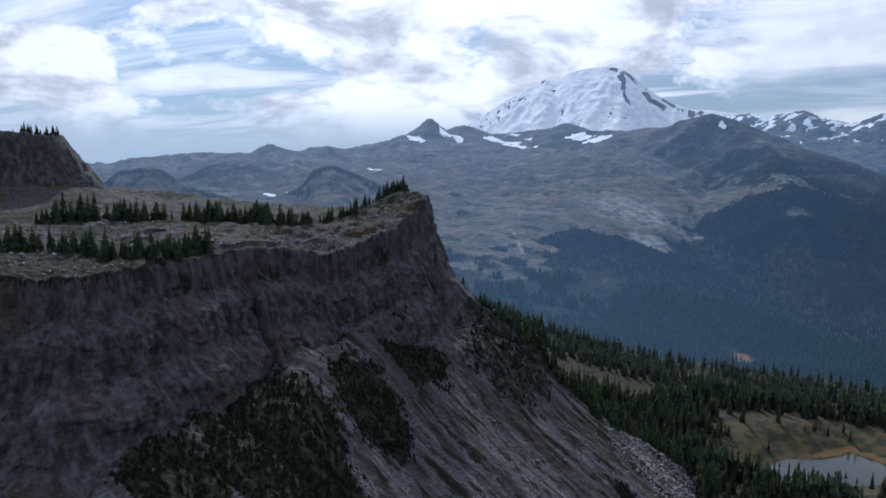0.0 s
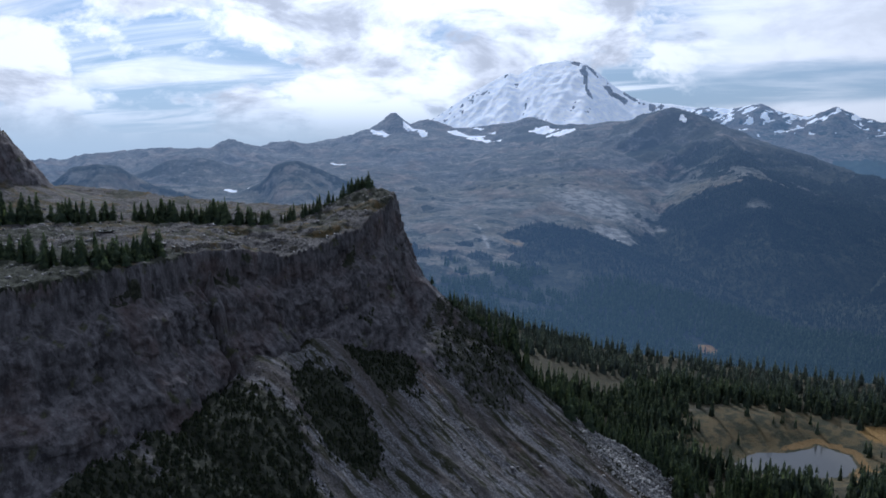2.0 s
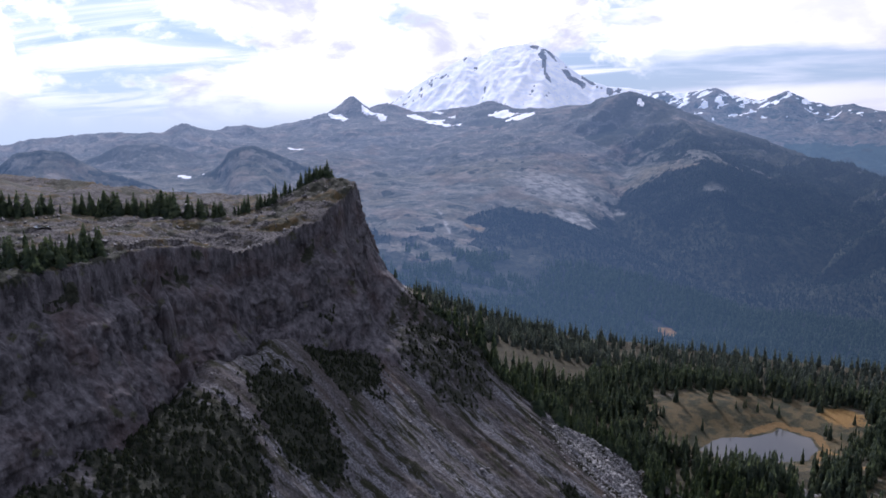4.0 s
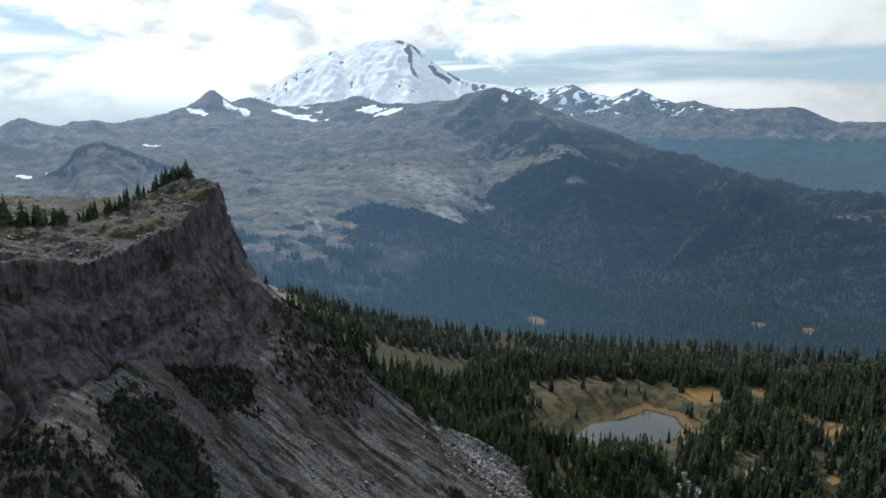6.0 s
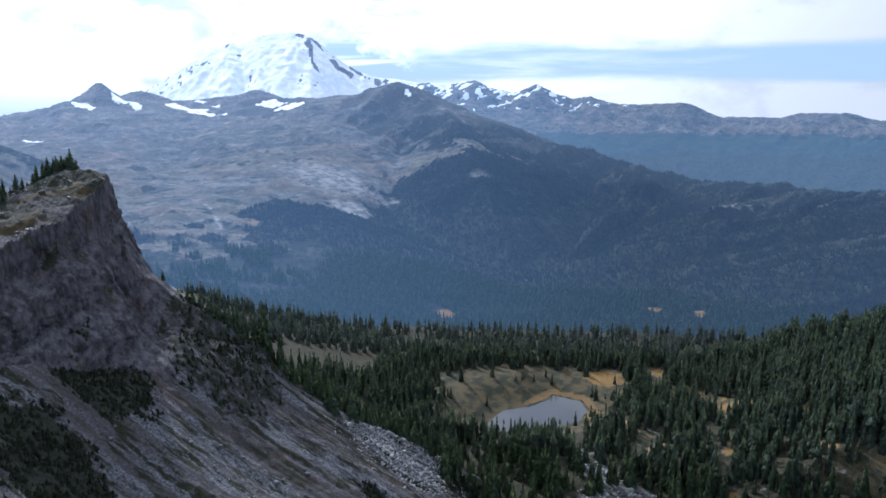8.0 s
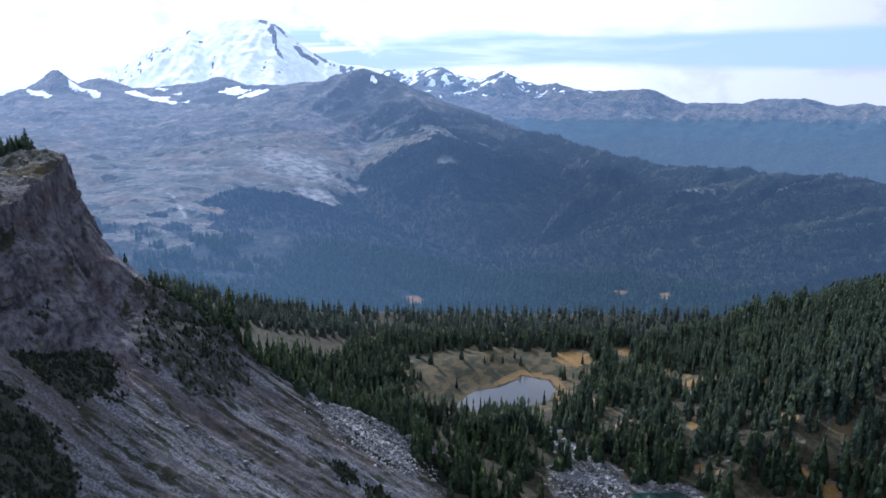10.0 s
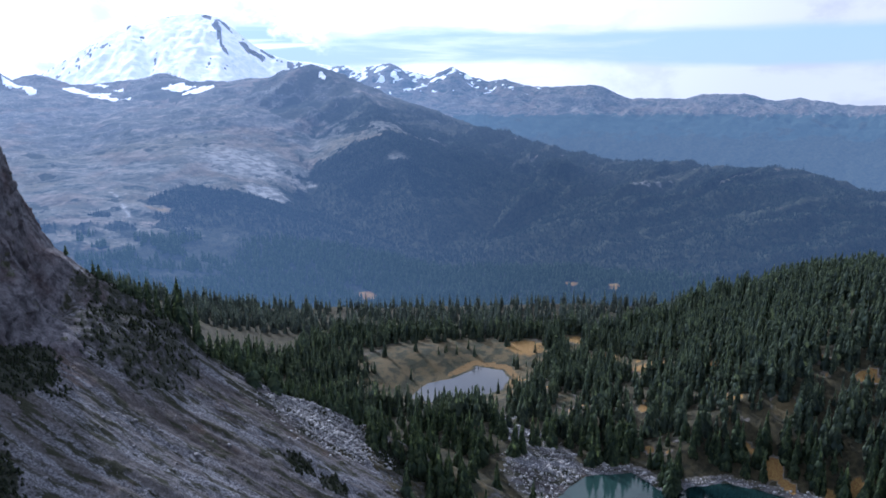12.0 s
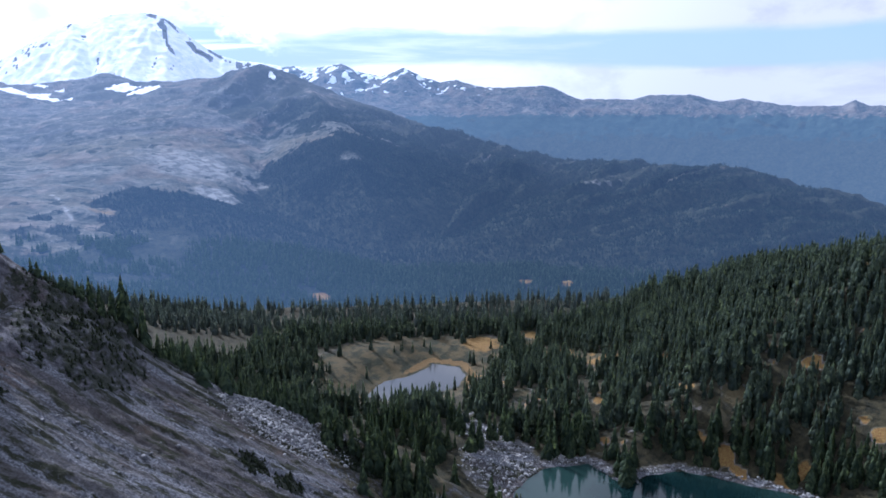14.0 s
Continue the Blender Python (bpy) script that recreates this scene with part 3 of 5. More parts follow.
    green = np.where((spur > scree - 0.5) & (aspur > 16 + 16 * fbm(x, y, 9, 4, 0.6)) & is_butte, 1.0, 0.0)
    cls = np.full(x.shape, 0)
    cls = np.where((land > valley + 25) & (dist > 700), 1, cls)
    cls = np.where(q > 880, 1, cls)
    cls = np.where((cls == 1) & (dist > 2050 + 260 * n1 + 60 * n2), 6, cls)
    cls = np.where(is_volcano, 2, cls)
    cls = np.where(is_range, 3, cls)
    cls = np.where(is_butte, 4, cls)
    cls = np.where(is_butte & (w > 0) & (scree > face), 5, cls)
    info = dict(w=w, q=q, p=p, shore1=shore1, shore2=shore2, cliff=cliff, scree=scree, face=face, is_butte=is_butte, shrub=shrub, wood=wood,
                meadow=meadow, stone=stone, mesa=np.maximum(mesa_face, mesa_foot) > flat, spur=green, beyond=beyond, rs=rs)
    cover = np.stack([snow, wood, meadow], -1)
    ground = np.stack([np.where(is_butte & (w > 0) & ~cliff, 1.0, np.maximum(stone, scar * 0.8)),
                       np.where(cliff | cliff_m, 1.0, green), np.maximum(rust, 0)], -1)
    extra = np.stack([np.maximum(shrub, 0.54 * green), np.where(is_butte & (w <= 0), 1.0, 0.0), (1 - smooth(np.abs(shore2 - 4.0), 1.5, 4.0)) * smooth(x + 0.5 * (y - 360), 236, 258)], -1)
    return height, cls, cover, ground, extra, info

# ---------------------------------------------------------------- materials
def material(name):
    m = bpy.data.materials.new(name)
    m.use_nodes = True
    n = Nodes(m.node_tree)
    bsdf = n.add("ShaderNodeBsdfPrincipled")
    n.out = n.add("ShaderNodeOutputMaterial")
    n.put(n.out, i0=bsdf.outputs[0])
    return m, n, bsdf


def bump(n, height, strength, distance):
    b = n.add("ShaderNodeBump")
    n.put(b, Strength=strength, Distance=distance, Height=height)
    return b.outputs[0]


def emit_haze(n, bsdf, pos, glow, gain=1.0):
    """Paints the haze before a distant slope on it as emission: more of it with distance, and brighter under the sun.
    """
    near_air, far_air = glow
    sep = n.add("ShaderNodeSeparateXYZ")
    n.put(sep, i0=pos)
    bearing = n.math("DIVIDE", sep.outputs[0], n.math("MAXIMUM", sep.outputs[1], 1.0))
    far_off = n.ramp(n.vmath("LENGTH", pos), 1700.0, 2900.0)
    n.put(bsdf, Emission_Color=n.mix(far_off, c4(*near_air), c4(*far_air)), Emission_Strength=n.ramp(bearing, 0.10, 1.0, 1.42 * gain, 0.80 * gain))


def land_material(name, grain, rock_dark, rock_light, turf, wood_dark, wood_light, relief_depth, glow=None):
    """Rock, turf, woods, scree, cliff and snow, laid out by the land's cover."""
    m, n, bsdf = material(name)
    pos = n.add("ShaderNodeTexCoord").outputs["Object"]
    snow, wood, meadow = n.attr("cover")
    scree, cliff, rust = n.attr("ground")
    shrub, top, mud = n.attr("extra")
    big = n.noise(pos, 0.06 / grain, 5.0, 0.6)
    mid = n.noise(pos, 0.35 / grain, 6.0, 0.62)
    fine = n.noise(pos, 1.6 / grain, 5.0, 0.65)
    rock = n.mix(n.ramp(mid, 0.35, 0.68), rock_dark, rock_light)
    rock = n.mix(n.ramp(big, 0.40, 0.62), turf, rock)
    # scree: streaked down the slope, with tufts and rusty bands
    fallen = n.map(pos, (0, 0, 0), (0, 0, 29.4))
    streak = n.noise(n.map(fallen, (0, 0, 0), (0, 0, 0), (0.030, 0.30, 0.03)), 1.0, 6.0, 0.62)
    tuft = n.noise(n.map(fallen, (7, 3, 0), (0, 0, 0), (0.20, 0.95, 0.20)), 1.0, 5.0, 0.62)
    stone = n.mix(n.ramp(fine, 0.34, 0.70), c4(0.046, 0.047, 0.054), c4(0.215, 0.218, 0.238))
    stone = n.mix(n.ramp(streak, 0.42, 0.55), n.mix(0.72, stone, c4(0.060, 0.054, 0.050)), stone)
    band = n.noise(n.map(fallen, (2, 9, 0), (0, 0, 0), (0.010, 0.075, 0.01)), 1.0, 6.0, 0.60)
    stone = n.mix(n.ramp(band, 0.50, 0.60, 0.0, 0.6), stone, c4(0.044, 0.035, 0.031))
    clump = n.noise(n.map(fallen, (5, 1, 0), (0, 0, 0), (0.085, 0.32, 0.09)), 1.0, 6.0, 0.66)
    tufts = n.math("MULTIPLY", n.ramp(clump, 0.50, 0.57), n.ramp(n.math("ADD", band, n.math("MULTIPLY", tuft, 0.5)), 0.57, 0.69))
    stone = n.mix(tufts, stone, c4(0.022, 0.024, 0.013))
    stone = n.mix(n.math("MULTIPLY", n.ramp(big, 0.56, 0.68, 0.0, 0.7), n.ramp(tuft, 0.44, 0.58)), stone, c4(0.068, 0.046, 0.036))
    if glow:
        stone = n.mix(n.ramp(n.noise(pos, 0.05, 5.0, 0.6), 0.40, 0.62), c4(0.11, 0.112, 0.108), c4(0.30, 0.30, 0.29))
        patchy = n.noise(n.map(pos, (11, 5, 0), (0, 0, 40), (0.010, 0.022, 0.02)), 1.0, 7.0, 0.62)
        rock = n.mix(n.ramp(patchy, 0.36, 0.66), n.mix(0.5, rock, c4(0.028, 0.036, 0.030)), rock)
        copse = n.noise(n.map(pos, (3, 8, 0), (0, 0, -25), (0.016, 0.036, 0.05)), 1.0, 8.0, 0.68)
        rock = n.mix(n.ramp(copse, 0.53, 0.58, 0.0, 0.85), rock, c4(0.016, 0.024, 0.018))
        ledge = n.noise(n.map(pos, (0, 0, 0), (0, 0, 35), (0.035, 0.012, 0.03)), 1.0, 9.0, 0.70)
        rock = n.mix(n.ramp(ledge, 0.53, 0.64, 0.0, 0.42), rock, c4(0.16, 0.155, 0.14))
        crag = n.noise(n.map(pos, (6, 2, 0), (0, 0, 20), (0.9, 0.9, 0.4)), 0.10, 8.0, 0.72)
        rock = n.mix(n.ramp(crag, 0.52, 0.68, 0.0, 0.45), rock, c4(0.26, 0.255, 0.24))
        rock = n.mix(n.ramp(crag, 0.34, 0.47, 0.5, 0.0), rock, c4(0.020, 0.025, 0.024))
        rock = n.mix(n.ramp(n.noise(pos, 0.008, 5.0, 0.6), 0.50, 0.64, 0.0, 0.34), rock, c4(0.125, 0.082, 0.052))
        rock = n.mix(n.ramp(n.noise(pos, 0.016, 6.0, 0.64), 0.54, 0.66), rock, n.mix(0.5, rock, c4(0.21, 0.19, 0.165)))
    col = n.mix(scree, rock, stone)
    # plateau rubble with turf and ochre sedge
    plate = n.mix(n.ramp(fine, 0.36, 0.68), c4(0.022, 0.021, 0.022), c4(0.130, 0.126, 0.128))
    sedge = n.mix(n.ramp(mid, 0.4, 0.65), c4(0.028, 0.029, 0.014), c4(0.080, 0.056, 0.024))
    plate = n.mix(n.ramp(n.noise(n.map(pos, (0, 0, 0), (0, 0, 12), (0.6, 1.6, 1.0)), 0.085, 6.0, 0.62), 0.48, 0.57), plate, sedge)
    col = n.mix(top, col, plate)
    # cliff: upright ribs, rusty stains, pale lichen
    ribs = n.noise(n.map(pos, (0, 0, 0), (0, 0, 0), (0.42, 0.42, 0.15)), 1.0, 8.0, 0.66)
    wall = n.mix(n.ramp(ribs, 0.36, 0.66), c4(0.038, 0.037, 0.043), c4(0.130, 0.125, 0.138))
    wall = n.mix(n.math("MULTIPLY", n.ramp(big, 0.46, 0.66), 0.6), wall, c4(0.080, 0.055, 0.053))
    wall = n.mix(n.ramp(n.math("MULTIPLY", ribs, fine), 0.32, 0.46), wall, c4(0.165, 0.165, 0.178))
    wall = n.mix(n.ramp(n.noise(pos, 0.19, 5.0, 0.6), 0.60, 0.68), wall, c4(0.055, 0.058, 0.034))
    chip = n.noise(n.map(pos, (4, 1, 0), (0, 0, 0), (1.0, 1.0, 0.55)), 0.75, 9.0, 0.72)
    wall = n.mix(n.ramp(chip, 0.52, 0.66, 0.0, 0.45), wall, c4(0.19, 0.19, 0.205))
    wall = n.mix(n.ramp(chip, 0.38, 0.47, 0.6, 0.0), wall, c4(0.016, 0.016, 0.019))
    col = n.mix(cliff, col, wall)
    # woods seen as a whole, and low scrub, whose mask also holds the hump's painted shade
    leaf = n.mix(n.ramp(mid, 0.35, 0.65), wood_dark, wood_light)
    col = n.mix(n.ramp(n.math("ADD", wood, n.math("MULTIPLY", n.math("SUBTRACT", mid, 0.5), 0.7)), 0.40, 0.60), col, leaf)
    scrub = n.mix(n.ramp(fine, 0.35, 0.65), c4(0.014, 0.018, 0.014), c4(0.034, 0.037, 0.024))
    col = n.mix(n.ramp(n.math("ADD", shrub, n.math("MULTIPLY", n.math("SUBTRACT", mid, 0.5), 0.9)), 0.42, 0.58), col, scrub)
    # meadow and autumn colour
    straw = n.mix(n.ramp(n.noise(pos, 0.13 / grain, 5.0, 0.6), 0.40, 0.60), c4(0.026, 0.029, 0.017), c4(0.082, 0.064, 0.032))
    straw = n.mix(n.ramp(fine, 0.55, 0.75), straw, c4(0.07, 0.08, 0.026))
    col = n.mix(n.ramp(n.math("ADD", meadow, n.math("MULTIPLY", n.math("SUBTRACT", mid, 0.5), 0.6)), 0.35, 0.6), col, straw)
    col = n.mix(n.ramp(n.math("ADD", rust, n.math("MULTIPLY", n.math("SUBTRACT", mid, 0.5), 0.8)), 0.45, 0.7), col, n.mix(n.ramp(fine, 0.4, 0.6), c4(0.15, 0.080, 0.026), c4(0.23, 0.150, 0.048)))
    col = n.mix(n.ramp(n.math("ADD", mud, n.math("MULTIPLY", n.math("SUBTRACT", mid, 0.5), 1.1)), 0.45, 0.7), col, c4(0.14, 0.090, 0.036))
    # snow
    ice = n.mix(n.ramp(mid, 0.38, 0.62), c4(0.70, 0.74, 0.80), c4(0.86, 0.87, 0.89))
    # old blue ice, with crevasse shade painted into the same streaks
    torn = n.noise(n.map(pos, (1, 6, 0), (0, 0, 20), (0.55, 0.55, 1.6)), 0.55 / grain, 9.0, 0.72)
    ice = n.mix(n.ramp(torn, 0.50, 0.60, 0.0, 0.75), ice, c4(0.58, 0.65, 0.74))
    s = n.ramp(n.math("ADD", snow, n.math("MULTIPLY", n.math("SUBTRACT", fine, 0.5), 0.5)), 0.42, 0.58)
    col = n.mix(s, col, ice)
    hgt = n.math("ADD", n.math("MULTIPLY", mid, 1.0), n.math("MULTIPLY", fine, 0.45))
    n.put(bsdf, Base_Color=col, Roughness=0.92, Normal=bump(n, hgt, 0.9, relief_depth))
    bsdf.inputs["Specular IOR Level"].default_value = 0.03 if glow else 0.25
    # distant land emits its painted haze
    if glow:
        emit_haze(n, bsdf, pos, glow)
    return m


# haze painted as emission: the distant backdrop glows with the lit air before it
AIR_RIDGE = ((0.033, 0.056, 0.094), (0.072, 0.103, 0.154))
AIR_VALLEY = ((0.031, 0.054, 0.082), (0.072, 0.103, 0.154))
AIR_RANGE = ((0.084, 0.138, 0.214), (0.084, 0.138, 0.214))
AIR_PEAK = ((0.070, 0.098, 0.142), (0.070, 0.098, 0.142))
NEAR_LAND = land_material("rock and turf", 1.0, c4(0.10, 0.095, 0.09), c4(0.24, 0.23, 0.22), c4(0.075, 0.068, 0.036), c4(0.014, 0.015, 0.009), c4(0.048, 0.042, 0.021), 0.9)
FAR_LAND = land_material("hazed mountain rock", 18.0, c4(0.050, 0.054, 0.050), c4(0.185, 0.182, 0.168), c4(0.095, 0.086, 0.060), c4(0.003, 0.006, 0.005), c4(0.008, 0.012, 0.009), 8.0, AIR_RIDGE)
SKYLINE_LAND = land_material("hazed skyline rock", 18.0, c4(0.030, 0.033, 0.037), c4(0.125, 0.127, 0.127), c4(0.062, 0.060, 0.050), c4(0.006, 0.011, 0.009), c4(0.014, 0.021, 0.015), 9.0, AIR_RIDGE)
ICE_LAND = land_material("hazed glacier and rock", 22.0, c4(0.060, 0.055, 0.055), c4(0.150, 0.130, 0.118), c4(0.105, 0.082, 0.066), c4(0.018, 0.030, 0.028), c4(0.030, 0.045, 0.040), 14.0, AIR_RANGE)


# haze is also in the base colours here: rock tinted pale blue
PEAK_LAND = land_material("hazed glaciers and rock", 22.0, c4(0.10, 0.125, 0.17), c4(0.18, 0.20, 0.25), c4(0.12, 0.145, 0.19), c4(0.07, 0.13, 0.22), c4(0.09, 0.15, 0.24), 5.0, AIR_PEAK)


def leaf_material(name, dark, light, glow=None):
    m, n, bsdf = material(name)
    pos = n.add("ShaderNodeTexCoord").outputs["Object"]
    geo = n.add("ShaderNodeNewGeometry")
    rnd = geo.outputs["Random Per Island"]
    obj = n.add("ShaderNodeObjectInfo").outputs["Random"]
    k = n.math("FRACT", n.math("ADD", rnd, obj))
    col = n.mix(n.math("MULTIPLY", k, n.ramp(n.noise(pos, 0.9, 4.0, 0.6), 0.3, 0.7)), dark, light)
    n.put(bsdf, Base_Color=col, Roughness=0.8)
    # distant needles emit painted haze as well
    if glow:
        emit_haze(n, bsdf, pos, glow, 1.0 / 0.64)
    bsdf.inputs["Specular IOR Level"].default_value = 0.03 if glow else 0.12
    thin = n.add("ShaderNodeBsdfTranslucent")
    n.put(thin, i0=n.mix(1.0, col, c4(1.15, 1.12, 0.70), "MULTIPLY"))
    both = n.add("ShaderNodeMixShader")
    n.put(both, i0=0.36, i1=bsdf.outputs[0], i2=thin.outputs[0])
    n.put(n.out, i0=both.outputs[0])
    return m


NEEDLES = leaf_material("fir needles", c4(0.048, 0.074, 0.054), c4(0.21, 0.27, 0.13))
# farther firs: haze painted into the base colour, bluer and paler with distance
NEEDLES_MID = leaf_material("hazed hillside fir needles", c4(0.058, 0.084, 0.076), c4(0.22, 0.27, 0.165))
NEEDLES_FAR = leaf_material("hazed far fir needles", c4(0.098, 0.128, 0.135), c4(0.24, 0.28, 0.235))
NEEDLES_VALLEY = leaf_material("hazed valley fir needles", c4(0.018, 0.030, 0.026), c4(0.085, 0.110, 0.080), AIR_VALLEY)
NEEDLES_SLOPE = leaf_material("hazed mountain fir needles", c4(0.008, 0.014, 0.011), c4(0.060, 0.080, 0.054), AIR_RIDGE)
SCRUB = leaf_material("dwarf fir scrub", c4(0.026, 0.036, 0.027), c4(0.075, 0.086, 0.048))


def plain(name, a, b, scale, rough, spec=0.3):
    m, n, bsdf = material(name)
    pos = n.add("ShaderNodeTexCoord").outputs["Object"]
    k = n.noise(pos, scale, 6.0, 0.62)
    rnd = n.add("ShaderNodeObjectInfo").outputs["Random"]
    isl = n.add("ShaderNodeNewGeometry").outputs["Random Per Island"]
    col = n.mix(n.ramp(k, 0.32, 0.68), a, b)
    col = n.mix(n.math("MULTIPLY", n.math("FRACT", n.math("ADD", rnd, isl)), 0.45), col, a)
    n.put(bsdf, Base_Color=col, Roughness=rough, Normal=bump(n, k, 0.5, 0.15))
    bsdf.inputs["Specular IOR Level"].default_value = spec
    return m


BARK = plain("bark", c4(0.07, 0.055, 0.045), c4(0.16, 0.13, 0.11), 3.0, 0.9)
BOULDER = plain("andesite boulder", c4(0.055, 0.056, 0.062), c4(0.175, 0.175, 0.188), 1.3, 0.6, 0.45)
PALE_STONE = plain("pale weathered stone", c4(0.15, 0.15, 0.15), c4(0.42, 0.42, 0.42), 1.3, 0.7, 0.3)
DEADWOOD = plain("bleached wood", c4(0.34, 0.32, 0.30), c4(0.62, 0.60, 0.57), 2.5, 0.7)


def water_material(name, deep, shallow, centre, reach):
    m, n, bsdf = material(name)
    pos = n.add("ShaderNodeTexCoord").outputs["Object"]
    d = n.vmath("DISTANCE", pos, centre)
    k = n.math("ADD", d, n.math("MULTIPLY", n.noise(pos, 0.05, 4.0, 0.5), reach * 0.7))
    col = n.mix(n.ramp(k, reach * 0.8, reach * 1.5), deep, shallow)
    rip = n.noise(n.map(pos, (0, 0, 0), (0, 0, 20), (0.9, 2.2, 1.0)), 1.0, 4.0, 0.6)
    n.put(bsdf, Base_Color=col, Roughness=0.06, Normal=bump(n, rip, 0.10, 0.08))
    bsdf.inputs["IOR"].default_value = 1.33
    return m


LAKE_WATER = water_material("green lake water", c4(0.004, 0.013, 0.014), c4(0.016, 0.036, 0.033), (236, 178, NEAR_LEVEL), 45.0)
TARN_WATER = water_material("grey tarn water", c4(0.045, 0.050, 0.055), c4(0.06, 0.062, 0.060), (238, 362, FAR_LEVEL), 30.0)

# ---------------------------------------------------------------- the land
def mesh_from(name, verts, faces):
    """A mesh out of arrays; faces all have the same number of corners."""
    me = bpy.data.meshes.new(name)
    v, f = np.asarray(verts, np.float32), np.asarray(faces, np.int32)
    k = f.shape[1]
    me.vertices.add(len(v))
    me.vertices.foreach_set("co", v.ravel())
    me.loops.add(f.size)
    me.loops.foreach_set("vertex_index", f.ravel())
    me.polygons.add(len(f))
    me.polygons.foreach_set("loop_start", np.arange(0, f.size, k, dtype=np.int32))
    me.polygons.foreach_set("loop_total", np.full(len(f), k, np.int32))
    me.update(calc_edges=True)
    return me


def paint(me, **layers):
    for name, rgb in layers.items():
        a = me.attributes.new(name, "FLOAT_COLOR", "POINT")
        a.data.foreach_set("color", np.concatenate([rgb, np.ones((len(rgb), 1))], 1).astype(np.float32).ravel())


def ring_patch(rs, az, drop_in=0.0, drop_out=0.0):
    """A fan of the land: radii and bearings (degrees from +y towards +x)."""
    a = np.radians(az)
    r, b = np.meshgrid(rs, a, indexing="ij")
    x, y = r * np.sin(b), r * np.cos(b)
    z, cls, cover, ground, extra, info = relief(x, y)
    z = z.copy()
    z[0] -= drop_in
    z[-1] -= drop_out
    i = np.arange(r.size).reshape(r.shape)
    quads = np.stack([i[:-1, :-1], i[:-1, 1:], i[1:, 1:], i[1:, :-1]], -1).reshape(-1, 4)
    return (np.stack([x, y, z], -1).reshape(-1, 3), quads, cls.ravel(), cover.reshape(-1, 3), ground.reshape(-1, 3), extra.reshape(-1, 3))


def growing(r0, r1, ratio):
    return r0 * (r1 / r0) ** np.linspace(0, 1, int(math.log(r1 / r0) / math.log(ratio)) + 2)


patches = [
    ring_patch(np.concatenate([np.arange(92, 130, 1.6), np.arange(130, 300, 0.5), np.arange(300, 431, 1.2)]), np.arange(-34, 28.01, 0.14), 4.0, 0.0),
    ring_patch(np.arange(92, 431, 1.5), np.arange(27.34, 82.01, 0.22), 4.0, 0.0),
    ring_patch(np.concatenate([growing(424.0, 3950, 1.0064), np.arange(3965, 4900, 13.0)]), np.arange(-34, 82.01, 0.16), 4.0, 0.0),
    ring_patch(np.array([2, 30, 60, 93, 130, 180, 260, 360, 500, 800, 1400, 2400, 4400]), np.arange(82, 326.01, 4.0)),
    ring_patch(np.array([0.5, 20, 40, 60, 80, 92.5]), np.arange(-34, 82.01, 2.0)),
]
LAND = [("ground", "grassy basin floor with lakes, rocky shores and fir woods", "ground", "structure", NEAR_LAND),
        ("mountain_ridge", "long hazy mountain ridge with woods, scree and small snowfields", "mountain", "", FAR_LAND),
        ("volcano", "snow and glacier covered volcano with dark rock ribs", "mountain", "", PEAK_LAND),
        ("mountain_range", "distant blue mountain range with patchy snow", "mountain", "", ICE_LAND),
        ("cliff", "dark basalt cliff and rocky plateau with scattered turf", "cliff", "", NEAR_LAND),
        ("talus_slope", "steep grey scree slope with tufts of grass", "scree slope", "", NEAR_LAND),
        ("mountain_ridge", "hazy blue skyline ridge with a pointed peak and small snowfields", "mountain", "", SKYLINE_LAND)]
PARTS = {"mountain_ridge": ("rock_slope", "wooded_slope", "snowfield"), "volcano": ("rock_rib", "", "glacier"), "mountain_range": ("rock_slope", "", "snowfield"),
         "cliff": ("rock_face", "plateau_top", ""), "talus_slope": ("scree_sheet", "scrub_ground", "")}


def land_mesh(name, mat, chosen):
    vs, fs, cs, gs, es, base = [], [], [], [], [], 0
    for (v, f, cls, cov, gro, ext), pick in chosen:
        if not len(pick):
            continue
        used, inv = np.unique(pick, return_inverse=True)
        vs.append(v[used]), cs.append(cov[used]), gs.append(gro[used]), es.append(ext[used])
        fs.append(inv.reshape(-1, 4) + base)
        base += len(used)
    if not vs:
        return None
    me = mesh_from(name, np.concatenate(vs), np.concatenate(fs))
    paint(me, cover=np.concatenate(cs), ground=np.concatenate(gs), extra=np.concatenate(es))
    me.materials.append(mat)
    me.polygons.foreach_set("use_smooth", np.ones(len(me.polygons), bool))
    return new(name, me)


def islands(faces):
    """Sorts faces into pieces that hang together."""
    if not len(faces):
        return []
    used, inv = np.unique(faces, return_inverse=True)
    inv = inv.reshape(-1, 4)
    mark = np.arange(len(used))
    while True:
        low = mark[inv].min(1)
        fresh = mark.copy()
        for c in range(4):
            np.minimum.at(fresh, inv[:, c], low)
        fresh = fresh[fresh]
        if (fresh == mark).all():
            break
        mark = fresh
    return [faces[mark[inv[:, 0]] == m] for m in np.unique(mark[inv[:, 0]])]


